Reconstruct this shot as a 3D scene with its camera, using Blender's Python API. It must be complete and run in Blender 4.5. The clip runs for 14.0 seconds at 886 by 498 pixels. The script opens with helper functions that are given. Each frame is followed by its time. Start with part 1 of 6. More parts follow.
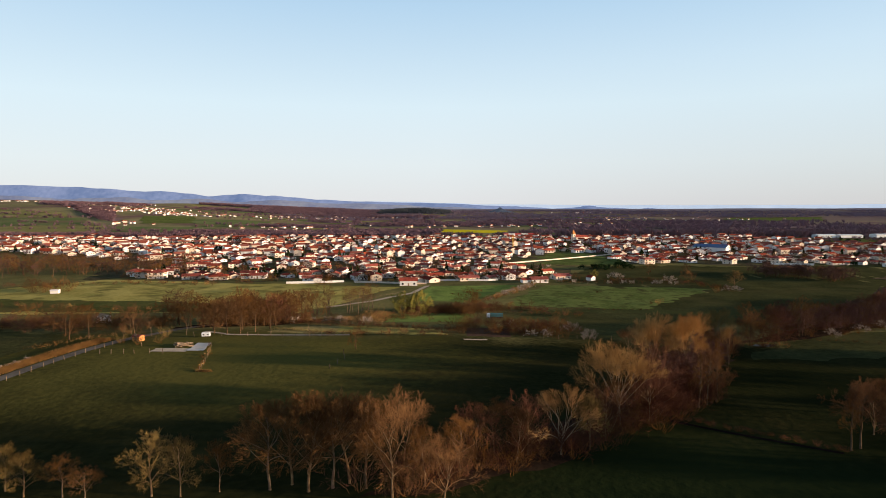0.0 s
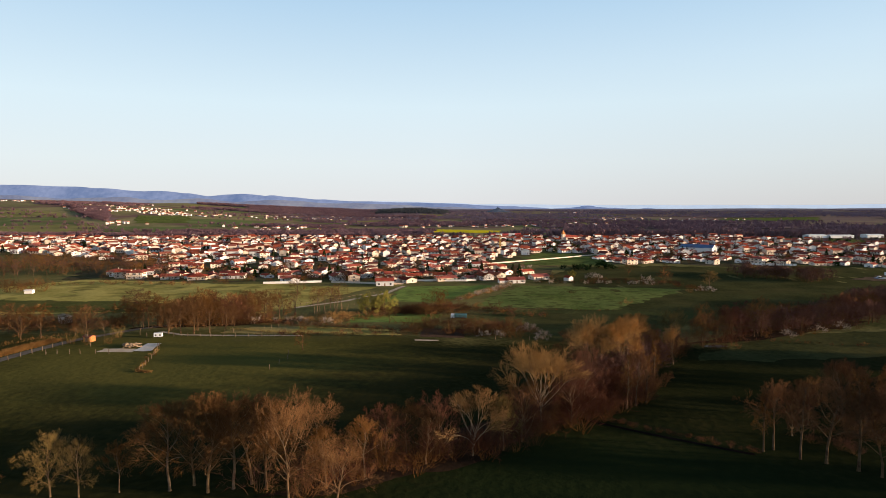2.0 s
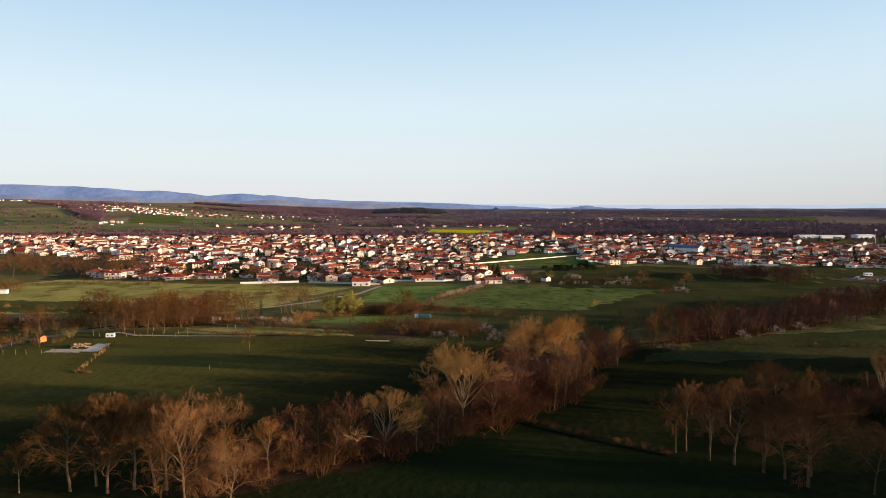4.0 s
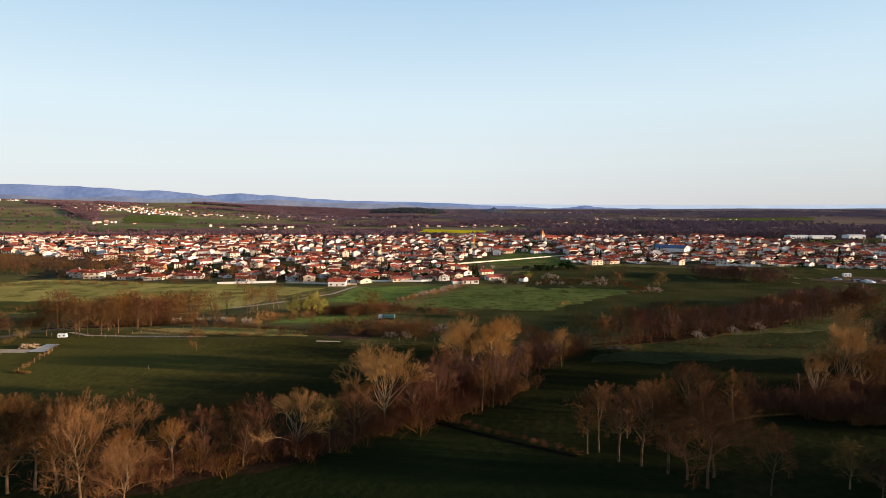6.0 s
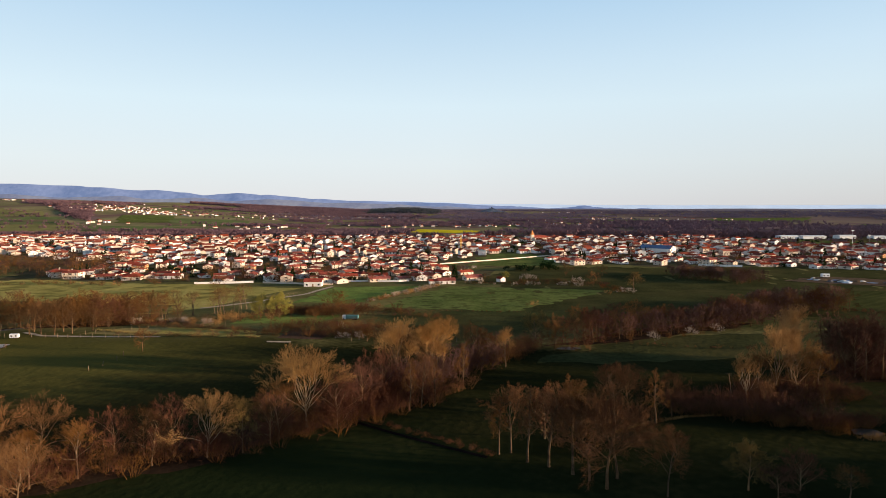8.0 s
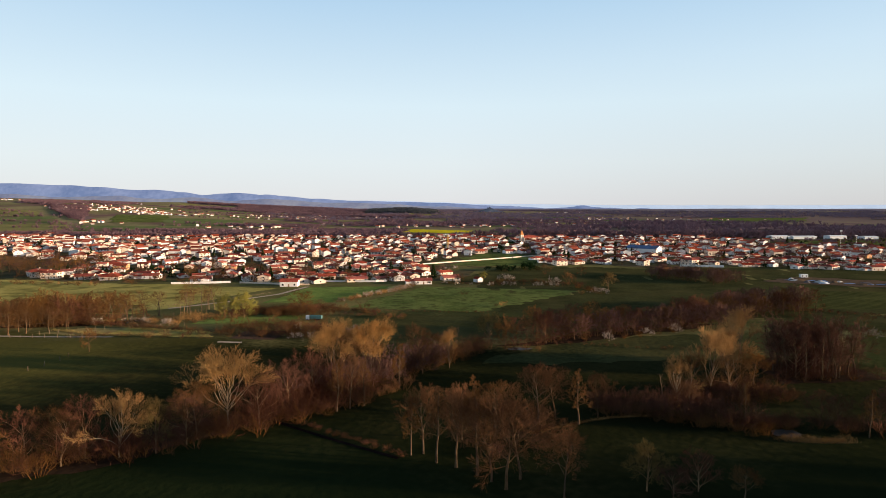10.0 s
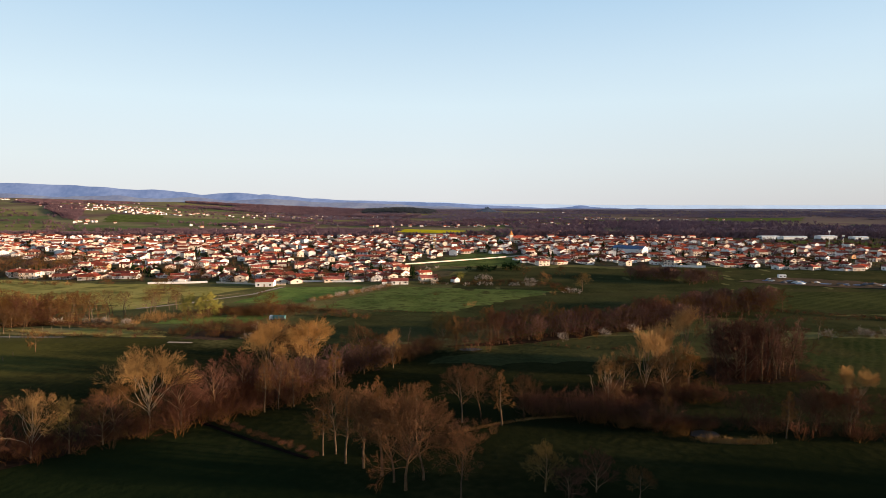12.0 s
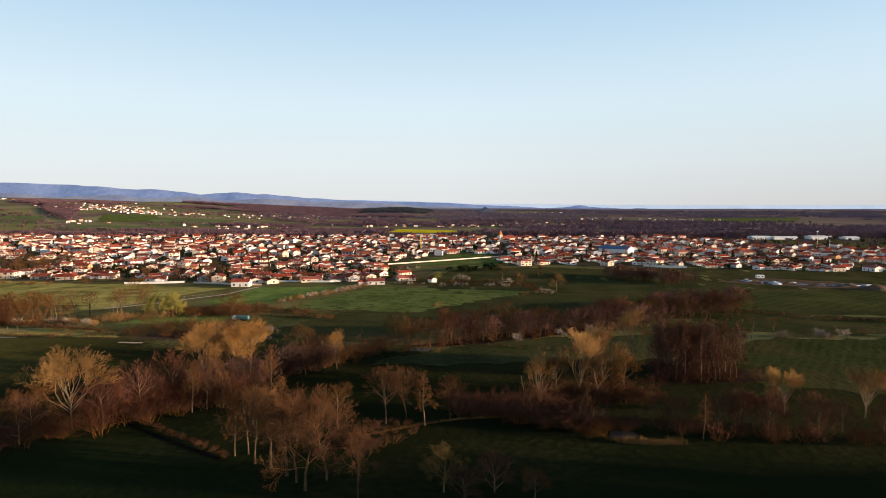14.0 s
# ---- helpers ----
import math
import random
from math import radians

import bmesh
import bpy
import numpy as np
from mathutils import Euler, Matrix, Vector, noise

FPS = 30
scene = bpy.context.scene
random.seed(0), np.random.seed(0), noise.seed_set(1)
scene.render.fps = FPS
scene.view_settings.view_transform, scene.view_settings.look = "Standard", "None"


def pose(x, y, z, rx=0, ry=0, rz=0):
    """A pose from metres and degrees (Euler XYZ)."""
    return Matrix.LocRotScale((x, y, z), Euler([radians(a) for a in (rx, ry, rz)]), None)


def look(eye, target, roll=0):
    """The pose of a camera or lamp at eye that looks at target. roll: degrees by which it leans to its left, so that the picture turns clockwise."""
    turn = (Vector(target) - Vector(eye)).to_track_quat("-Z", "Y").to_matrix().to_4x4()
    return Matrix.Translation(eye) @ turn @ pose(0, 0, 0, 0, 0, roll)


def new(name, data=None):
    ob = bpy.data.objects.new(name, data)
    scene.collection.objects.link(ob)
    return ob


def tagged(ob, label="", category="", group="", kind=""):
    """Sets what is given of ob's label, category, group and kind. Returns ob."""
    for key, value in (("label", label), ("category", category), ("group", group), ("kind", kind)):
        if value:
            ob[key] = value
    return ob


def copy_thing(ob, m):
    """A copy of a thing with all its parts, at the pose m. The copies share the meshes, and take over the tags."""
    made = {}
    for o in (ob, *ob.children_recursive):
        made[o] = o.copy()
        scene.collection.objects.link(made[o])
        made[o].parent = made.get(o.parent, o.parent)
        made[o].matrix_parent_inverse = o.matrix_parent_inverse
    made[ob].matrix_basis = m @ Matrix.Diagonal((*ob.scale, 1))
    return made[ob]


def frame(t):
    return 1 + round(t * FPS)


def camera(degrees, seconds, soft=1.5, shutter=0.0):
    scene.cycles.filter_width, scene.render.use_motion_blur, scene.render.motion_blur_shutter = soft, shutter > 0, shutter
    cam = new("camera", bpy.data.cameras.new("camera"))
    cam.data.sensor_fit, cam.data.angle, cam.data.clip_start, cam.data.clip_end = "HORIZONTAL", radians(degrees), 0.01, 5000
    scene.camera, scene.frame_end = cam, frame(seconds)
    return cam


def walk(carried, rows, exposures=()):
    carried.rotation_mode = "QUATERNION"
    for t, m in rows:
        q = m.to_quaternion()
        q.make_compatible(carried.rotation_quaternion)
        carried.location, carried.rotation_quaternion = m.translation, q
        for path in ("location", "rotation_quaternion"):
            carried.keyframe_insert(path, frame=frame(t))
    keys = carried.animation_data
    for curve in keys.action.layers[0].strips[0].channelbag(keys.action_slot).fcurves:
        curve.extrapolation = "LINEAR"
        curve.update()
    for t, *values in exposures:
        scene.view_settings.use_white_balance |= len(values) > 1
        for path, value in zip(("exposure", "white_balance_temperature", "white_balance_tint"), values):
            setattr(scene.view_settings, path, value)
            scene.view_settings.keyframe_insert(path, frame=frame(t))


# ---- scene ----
EXPOSURE, SKY_STRENGTH, FAR_GLOW = 1.0, 0.06, 0.48
cam = camera(72.0, 14.0, soft=0.5)


def path_pose(t):
    """A drone that slides to its right at an even pace, 37 m over the near meadow."""
    s = t / 14.0 - 0.5
    yaw, pitch, roll = -0.00465 * s, radians(-3.95) - 0.00175 * s, 0.00405 * s
    eye = Vector((95.0 * (s + 0.0222 * (s * s - 0.25)), -1.91 * s, 37.0 + 1.77 * s))
    way = Vector((math.sin(yaw) * math.cos(pitch), math.cos(yaw) * math.cos(pitch), math.sin(pitch)))
    return look(eye, eye + way * 100.0, math.degrees(roll))


walk(cam, [(t, path_pose(t)) for t in (0, 1, 2, 3, 4, 5, 6, 7, 8, 9, 10, 11, 12, 13, 14)],
     exposures=[(0, EXPOSURE, 6500, 10), (14, EXPOSURE, 6500, 10)])

# ---- daylight: a low evening sun from the right, a little behind the camera ----
SUN_ELEVATION = 7.0
SUN_TO = Vector((0.986, -0.165, 0)).normalized() * math.cos(radians(SUN_ELEVATION)) + Vector((0, 0, math.sin(radians(SUN_ELEVATION))))
world = bpy.data.worlds.new("evening_sky")
scene.world = world
world.use_nodes = True
wn = world.node_tree.nodes
sky = wn.new("ShaderNodeTexSky")
sky.sky_type = "NISHITA"
sky.sun_disc = False
sky.sun_elevation = radians(SUN_ELEVATION)
sky.sun_rotation = math.atan2(SUN_TO.x, SUN_TO.y)
sky.altitude, sky.air_density, sky.dust_density, sky.ozone_density = 300, 1.0, 0.6, 1.5
wn["Background"].inputs["Strength"].default_value = SKY_STRENGTH
# evening haze: bright and pale low down all round, deeper blue towards the zenith
wl = world.node_tree.links.new
where = wn.new("ShaderNodeTexCoord")
split = wn.new("ShaderNodeSeparateXYZ")
wl(where.outputs["Generated"], split.inputs[0])
haze = wn.new("ShaderNodeValToRGB")
wl(split.outputs["Z"], haze.inputs["Fac"])
HAZE = ((0.0, (0.74, 0.755, 0.79)), (0.07, (0.76, 0.83, 0.87)), (0.16, (0.71, 0.85, 0.93)), (0.31, (0.47, 0.67, 0.86)), (0.44, (0.16, 0.27, 0.42)), (1.0, (0.025, 0.05, 0.11)))
while len(haze.color_ramp.elements) < len(HAZE):
    haze.color_ramp.elements.new(0.5)
for element, (at, colour) in zip(haze.color_ramp.elements, HAZE):
    element.position, element.color = at, (*colour, 1)
scaled = wn.new("ShaderNodeVectorMath")
scaled.operation = "SCALE"
wl(haze.outputs["Color"], scaled.inputs[0])
# the haze thins a little towards the east
low = wn.new("ShaderNodeMapRange")
low.inputs["From Min"].default_value, low.inputs["From Max"].default_value = 0.0, 0.22
low.inputs["To Min"].default_value, low.inputs["To Max"].default_value = 0.30, 0.0
wl(split.outputs["Z"], low.inputs["Value"])
east = wn.new("ShaderNodeMath")
east.operation, east.use_clamp = "MULTIPLY", True
wl(split.outputs["X"], east.inputs[0])
wl(low.outputs[0], east.inputs[1])
thin = wn.new("ShaderNodeMath")
thin.operation = "SUBTRACT"
thin.inputs[0].default_value = 1.0
wl(east.outputs[0], thin.inputs[1])
level = wn.new("ShaderNodeMath")
level.operation = "MULTIPLY"
level.inputs[1].default_value = 1.12 / SKY_STRENGTH * 0.5 ** EXPOSURE
wl(thin.outputs[0], level.inputs[0])
wl(level.outputs[0], scaled.inputs["Scale"])
blend = wn.new("ShaderNodeMix")
blend.data_type = "RGBA"
blend.inputs["Factor"].default_value = 0.86
wl(sky.outputs[0], blend.inputs["A"])
wl(scaled.outputs[0], blend.inputs["B"])
wl(blend.outputs["Result"], wn["Background"].inputs["Color"])
lamp = bpy.data.lights.new("sun", "SUN")
lamp.energy, lamp.angle, lamp.color = 5.0, radians(1.2), (1.0, 0.735, 0.49)
sun = new("sun", lamp)
sun.matrix_world = look(SUN_TO * 400, (0, 0, 0))


# ---- materials ----
def material(name, dark, light, scale=1.0, fine=12.0, rough=0.85, bump=0.3, bump_size=0.05, per_thing=0.0, metal=0.0, patches=None, per_island=0.0, gloss=0.0, tinted=(), beyond=None):
    """Two colours mixed by noise at two scales, in metres, with relief; per_thing varies the value from one object to the next."""
    m = bpy.data.materials.new(name)
    m.use_nodes = True
    nt = m.node_tree
    n, link = nt.nodes, nt.links.new
    bsdf = n["Principled BSDF"]
    bsdf.inputs["Roughness"].default_value = rough
    bsdf.inputs["Metallic"].default_value = metal
    bsdf.inputs["Specular IOR Level"].default_value = gloss
    geo = n.new("ShaderNodeNewGeometry")
    broad, grain = n.new("ShaderNodeTexNoise"), n.new("ShaderNodeTexNoise")
    for node, s, detail in ((broad, scale, 4.0), (grain, fine, 3.0)):
        node.inputs["Scale"].default_value = s
        node.inputs["Detail"].default_value = detail
        link(geo.outputs["Position"], node.inputs["Vector"])
    both = n.new("ShaderNodeMath")
    both.operation = "MULTIPLY_ADD"
    link(grain.outputs["Fac"], both.inputs[0])
    both.inputs[1].default_value = 0.7
    link(broad.outputs["Fac"], both.inputs[2])
    span = n.new("ShaderNodeMapRange")
    span.inputs["From Min"].default_value, span.inputs["From Max"].default_value = 0.62, 1.08
    link(both.outputs[0], span.inputs["Value"])
    mix = n.new("ShaderNodeMix")
    mix.data_type = "RGBA"
    link(span.outputs[0], mix.inputs["Factor"])
    mix.inputs["A"].default_value, mix.inputs["B"].default_value = (*dark, 1), (*light, 1)
    colour = mix.outputs["Result"]
    if patches:
        big = n.new("ShaderNodeTexNoise")
        big.inputs["Scale"].default_value, big.inputs["Detail"].default_value = patches[1], 5.0
        link(geo.outputs["Position"], big.inputs["Vector"])
        edge = n.new("ShaderNodeMapRange")
        edge.inputs["From Min"].default_value, edge.inputs["From Max"].default_value = 0.50, 0.66
        link(big.outputs["Fac"], edge.inputs["Value"])
        over = n.new("ShaderNodeMix")
        over.data_type = "RGBA"
        link(edge.outputs[0], over.inputs["Factor"])
        link(colour, over.inputs["A"])
        over.inputs["B"].default_value = (*patches[0], 1)
        colour = over.outputs["Result"]
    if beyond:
        # paler grass past a line across the land, its sunlight put into the colour
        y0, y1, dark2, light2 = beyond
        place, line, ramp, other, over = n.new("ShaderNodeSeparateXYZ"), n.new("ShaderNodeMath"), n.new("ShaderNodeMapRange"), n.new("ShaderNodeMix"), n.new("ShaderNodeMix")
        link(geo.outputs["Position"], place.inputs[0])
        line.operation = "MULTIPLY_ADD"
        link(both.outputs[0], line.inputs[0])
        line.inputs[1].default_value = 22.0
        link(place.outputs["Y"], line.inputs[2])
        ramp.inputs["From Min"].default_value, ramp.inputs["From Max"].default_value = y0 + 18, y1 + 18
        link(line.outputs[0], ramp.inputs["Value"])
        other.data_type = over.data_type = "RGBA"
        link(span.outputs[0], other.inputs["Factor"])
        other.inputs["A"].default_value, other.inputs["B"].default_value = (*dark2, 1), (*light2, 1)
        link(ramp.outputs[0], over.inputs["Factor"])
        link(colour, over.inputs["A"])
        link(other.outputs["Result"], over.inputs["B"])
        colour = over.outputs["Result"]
    for (cx, cy), (rx, ry), tone in tinted:
        # a tinted stretch with a ragged outline; carries turf, sun, shade and haze tones
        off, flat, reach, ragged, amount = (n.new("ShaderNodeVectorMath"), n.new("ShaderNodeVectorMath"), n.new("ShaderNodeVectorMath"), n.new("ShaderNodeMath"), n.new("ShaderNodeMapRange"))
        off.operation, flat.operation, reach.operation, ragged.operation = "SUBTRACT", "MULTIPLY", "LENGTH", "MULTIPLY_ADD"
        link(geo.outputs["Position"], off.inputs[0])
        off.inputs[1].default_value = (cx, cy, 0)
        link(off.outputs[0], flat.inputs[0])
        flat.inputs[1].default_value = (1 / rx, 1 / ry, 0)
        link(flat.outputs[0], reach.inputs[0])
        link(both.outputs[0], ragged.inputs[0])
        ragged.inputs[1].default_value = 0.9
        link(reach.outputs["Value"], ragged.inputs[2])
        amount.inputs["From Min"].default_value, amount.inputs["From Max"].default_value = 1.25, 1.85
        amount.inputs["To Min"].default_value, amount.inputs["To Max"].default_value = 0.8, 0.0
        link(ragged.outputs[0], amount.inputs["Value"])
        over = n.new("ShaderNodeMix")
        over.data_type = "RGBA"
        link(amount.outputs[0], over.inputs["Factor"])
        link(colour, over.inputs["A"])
        over.inputs["B"].default_value = (*tone, 1)
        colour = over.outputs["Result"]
    if per_thing or per_island:
        hsv = n.new("ShaderNodeHueSaturation")
        if per_thing:
            source = n.new("ShaderNodeObjectInfo").outputs["Random"]
        else:
            source = geo.outputs["Random Per Island"]
        k = per_thing or per_island
        val = n.new("ShaderNodeMapRange")
        val.inputs["To Min"].default_value, val.inputs["To Max"].default_value = 1 - k, 1 + k
        link(source, val.inputs["Value"])
        link(val.outputs[0], hsv.inputs["Value"])
        sat = n.new("ShaderNodeMath")
        sat.operation = "MULTIPLY_ADD"
        wrap = n.new("ShaderNodeMath")
        wrap.operation = "PINGPONG"
        link(source, wrap.inputs[0])
        wrap.inputs[1].default_value = 0.17
        link(wrap.outputs[0], sat.inputs[0])
        sat.inputs[1].default_value, sat.inputs[2].default_value = 4 * k, 1 - 0.3 * k
        link(sat.outputs[0], hsv.inputs["Saturation"])
        link(colour, hsv.inputs["Color"])
        colour = hsv.outputs["Color"]
    link(colour, bsdf.inputs["Base Color"])
    if bump:
        bm = n.new("ShaderNodeBump")
        bm.inputs["Strength"].default_value, bm.inputs["Distance"].default_value = bump, bump_size
        link(both.outputs[0], bm.inputs["Height"])
        link(bm.outputs[0], bsdf.inputs["Normal"])
    return m


# sunlit and shaded stretches are put into its colour, beside one of greener turf
M_GROUND = material("pasture", (0.0148, 0.0168, 0.0064), (0.032, 0.0318, 0.0120), 0.05, 0.7, 0.95, 0.6, 0.3, patches=((0.038, 0.033, 0.012), 0.028), tinted=(((-100, 142), (62, 38), (0.118, 0.104, 0.028)), ((176, 150), (62, 32), (0.040, 0.048, 0.016)), ((-12, 78), (50, 30), (0.014, 0.0225, 0.008)), ((84, 76), (52, 27), (0.0125, 0.0165, 0.0060)), ((38, 114), (48, 40), (0.0125, 0.0155, 0.0058)), ((60, 234), (95, 50), (0.034, 0.043, 0.016))), beyond=(160, 184, (0.084, 0.083, 0.031), (0.185, 0.160, 0.062)))
M_MEADOW = material("lush_meadow", (0.072, 0.100, 0.027), (0.160, 0.185, 0.055), 0.06, 0.8, 0.95, 0.8, 0.3, patches=((0.070, 0.078, 0.026), 0.22))
M_LAWN = material("fresh_green_meadow", (0.105, 0.160, 0.036), (0.205, 0.265, 0.068), 0.06, 0.8, 0.95, 0.6, 0.2, patches=((0.110, 0.140, 0.040), 0.15))
# bluish distance haze is put into the outermost tint of the plain
M_GROUND_FAR = material("hill_pasture", (0.155, 0.148, 0.072), (0.28, 0.24, 0.125), 0.008, 0.08, 0.95, 0.5, 0.5, patches=((0.15, 0.095, 0.085), 0.006), tinted=(((1900, 2300), (1900, 1350), (0.165, 0.118, 0.120)), ((700, 1250), (520, 330), (0.135, 0.088, 0.090)), ((1500, 4500), (4800, 1250), (0.19, 0.17, 0.23))))
# lighter copy of the pasture, with sunlight put into its colour
M_GROUND_LIT = material("lit_pasture", (0.056, 0.062, 0.019), (0.120, 0.118, 0.038), 0.05, 0.7, 0.95, 0.9, 0.3, patches=((0.105, 0.084, 0.030), 0.03))
# deep green pasture, with the trees' evening shade put into its colour
M_DIM = material("shaded_green_pasture", (0.033, 0.036, 0.014), (0.069, 0.068, 0.026), 0.05, 0.7, 0.95, 0.9, 0.3, patches=((0.075, 0.066, 0.026), 0.03))
M_TRACK = material("pale_gravel", (0.34, 0.27, 0.20), (0.52, 0.43, 0.33), 0.4, 4.0, 0.95, 0.3, 0.05)
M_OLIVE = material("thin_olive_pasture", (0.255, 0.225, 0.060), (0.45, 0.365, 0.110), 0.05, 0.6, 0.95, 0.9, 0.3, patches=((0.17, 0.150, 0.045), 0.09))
M_GARDEN = material("garden_ground", (0.050, 0.048, 0.022), (0.135, 0.105, 0.060), 0.06, 0.5, 0.95, 0.6, 0.2)
M_LITTER = material("leaf_litter", (0.022, 0.015, 0.010), (0.050, 0.032, 0.020), 0.1, 0.9, 0.95, 0.6, 0.2)
# near-black soil colour that stands in for the shadow inside a ditch
M_DITCH = material("ditch_shadow", (0.006, 0.005, 0.005), (0.014, 0.011, 0.010), 0.3, 2.0, 0.9, 0.4, 0.1)
M_DRY = material("dry_grass", (0.21, 0.165, 0.062), (0.36, 0.28, 0.11), 0.12, 1.5, 0.95, 0.8, 0.3)
M_RAPE = material("rape_in_flower", (0.50, 0.42, 0.02), (0.72, 0.58, 0.03), 0.03, 0.5, 0.95, 0.5, 0.3)
M_PLOUGH = material("ploughed_soil", (0.06, 0.038, 0.026), (0.11, 0.07, 0.05), 0.1, 1.2, 0.95, 0.9, 0.3)
M_SAND = material("sandy_soil", (0.085, 0.058, 0.038), (0.150, 0.104, 0.068), 0.3, 3.0, 0.95, 0.5, 0.1)
M_ASPHALT = material("worn_asphalt", (0.105, 0.090, 0.075), (0.17, 0.148, 0.122), 0.3, 4.0, 0.9, 0.3, 0.03)
M_CONCRETE = material("concrete", (0.42, 0.40, 0.37), (0.58, 0.56, 0.52), 0.4, 5.0, 0.85, 0.2, 0.02)
M_BARK = material("grey_brown_bark", (0.090, 0.054, 0.030), (0.25, 0.165, 0.092), 1.2, 9.0, 0.9, 0.8, 0.04, per_thing=0.15)
M_BARK_PALE = material("pale_bark", (0.075, 0.050, 0.032), (0.22, 0.155, 0.098), 1.0, 8.0, 0.85, 0.6, 0.03)
M_BARK_WHITE = material("sunlit_pale_bark", (0.052, 0.034, 0.021), (0.145, 0.099, 0.060), 1.0, 8.0, 0.85, 0.6, 0.03, per_thing=0.2)
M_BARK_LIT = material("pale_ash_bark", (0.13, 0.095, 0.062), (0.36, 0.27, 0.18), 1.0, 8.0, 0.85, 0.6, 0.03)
M_BARK_MID = material("brown_bark", (0.060, 0.034, 0.019), (0.140, 0.086, 0.047), 1.2, 9.0, 0.9, 0.6, 0.04, per_thing=0.15)
M_TWIG_DARK = material("dark_purple_brown_twigs", (0.072, 0.038, 0.034), (0.160, 0.088, 0.073), 0.12, 2.0, 0.9, 0, per_thing=0.15)
# purple of the distant air is put into this belt's colour
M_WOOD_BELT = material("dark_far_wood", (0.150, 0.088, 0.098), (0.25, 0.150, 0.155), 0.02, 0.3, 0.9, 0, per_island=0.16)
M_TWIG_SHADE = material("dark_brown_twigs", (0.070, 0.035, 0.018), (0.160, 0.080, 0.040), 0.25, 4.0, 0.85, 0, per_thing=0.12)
M_TWIG = material("brown_twigs", (0.070, 0.035, 0.014), (0.172, 0.087, 0.034), 0.25, 4.0, 0.85, 0, per_thing=0.18)
M_TWIG_RED = material("reddish_twigs", (0.066, 0.029, 0.019), (0.140, 0.063, 0.041), 0.25, 4.0, 0.85, 0, per_thing=0.18)
M_TWIG_BIRCH = material("birch_twigs", (0.105, 0.050, 0.034), (0.21, 0.105, 0.070), 0.25, 4.0, 0.85, 0, per_thing=0.15)
M_TWIG_GOLD = material("golden_twigs", (0.21, 0.118, 0.045), (0.44, 0.250, 0.095), 0.25, 4.0, 0.8, 0, per_thing=0.1)
M_BUDS = material("budding_twigs", (0.098, 0.066, 0.026), (0.19, 0.130, 0.046), 0.3, 4.0, 0.85, 0, per_thing=0.12)
M_WILLOW = material("young_willow_leaves", (0.145, 0.130, 0.028), (0.26, 0.225, 0.055), 0.4, 4.0, 0.75, 0)
M_BLOSSOM = material("white_blossom", (0.19, 0.145, 0.11), (0.48, 0.40, 0.33), 1.5, 7.0, 0.8, 0, per_thing=0.1)
M_LEAF = material("evergreen_leaves", (0.010, 0.020, 0.008), (0.024, 0.042, 0.014), 0.5, 4.0, 0.7, 0, per_thing=0.25)
M_REED = material("dead_bracken", (0.17, 0.090, 0.030), (0.33, 0.19, 0.070), 0.4, 5.0, 0.9, 0)
# purplish distance haze is put into the far twigs' colour
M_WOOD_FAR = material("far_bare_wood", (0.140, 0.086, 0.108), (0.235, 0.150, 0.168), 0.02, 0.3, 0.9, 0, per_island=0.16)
M_ROOF = material("red_clay_tiles", (0.19, 0.048, 0.040), (0.40, 0.112, 0.080), 0.5, 6.0, 0.85, 0.5, 0.04, per_thing=0.35)
M_WALL = material("cream_render", (0.67, 0.53, 0.42), (0.80, 0.68, 0.57), 0.3, 5.0, 0.85, 0.1, 0.01, per_thing=0.22)
M_WHITE = material("white_render", (0.76, 0.71, 0.68), (0.85, 0.81, 0.78), 0.3, 5.0, 0.8, 0.1, 0.01)
M_OCHRE = material("ochre_render", (0.50, 0.26, 0.13), (0.62, 0.35, 0.18), 0.3, 5.0, 0.85, 0.1, 0.01)
M_GLASS = material("window_glass", (0.02, 0.022, 0.026), (0.035, 0.037, 0.042), 1.0, 3.0, 0.12, 0, gloss=0.5)
M_SHUTTER = material("painted_shutter", (0.20, 0.12, 0.075), (0.32, 0.22, 0.15), 1.0, 8.0, 0.6, 0, per_thing=0.4)
M_POST = material("sunbleached_timber", (0.105, 0.075, 0.050), (0.20, 0.145, 0.10), 2.0, 15.0, 0.85, 0.3, 0.01, per_thing=0.2)
M_WOODWORK = material("weathered_timber", (0.20, 0.14, 0.09), (0.34, 0.25, 0.17), 2.0, 15.0, 0.85, 0.3, 0.01, per_thing=0.2)
M_SHED = material("orange_stained_boards", (0.42, 0.17, 0.06), (0.55, 0.25, 0.09), 2.0, 12.0, 0.8, 0.3, 0.01)
M_METAL = material("white_sheet_metal", (0.62, 0.64, 0.66), (0.76, 0.77, 0.78), 0.3, 4.0, 0.45, 0, gloss=0.5)
M_BLUE = material("blue_sheet_metal", (0.035, 0.085, 0.20), (0.055, 0.12, 0.27), 0.3, 4.0, 0.45, 0, gloss=0.5)
M_TEAL = material("teal_tarpaulin", (0.06, 0.14, 0.14), (0.10, 0.20, 0.20), 0.8, 4.0, 0.6, 0.2, 0.05)
M_CRANE = material("yellow_crane_paint", (0.60, 0.32, 0.03), (0.72, 0.42, 0.05), 1.0, 6.0, 0.5, 0, gloss=0.5)
M_RED = material("red_paint", (0.50, 0.04, 0.03), (0.60, 0.06, 0.05), 1.0, 6.0, 0.5, 0, gloss=0.5)
M_WATER = material("dark_pond_water", (0.010, 0.011, 0.013), (0.018, 0.019, 0.021), 0.5, 2.0, 0.4, 0.05, 0.02, gloss=0.1)
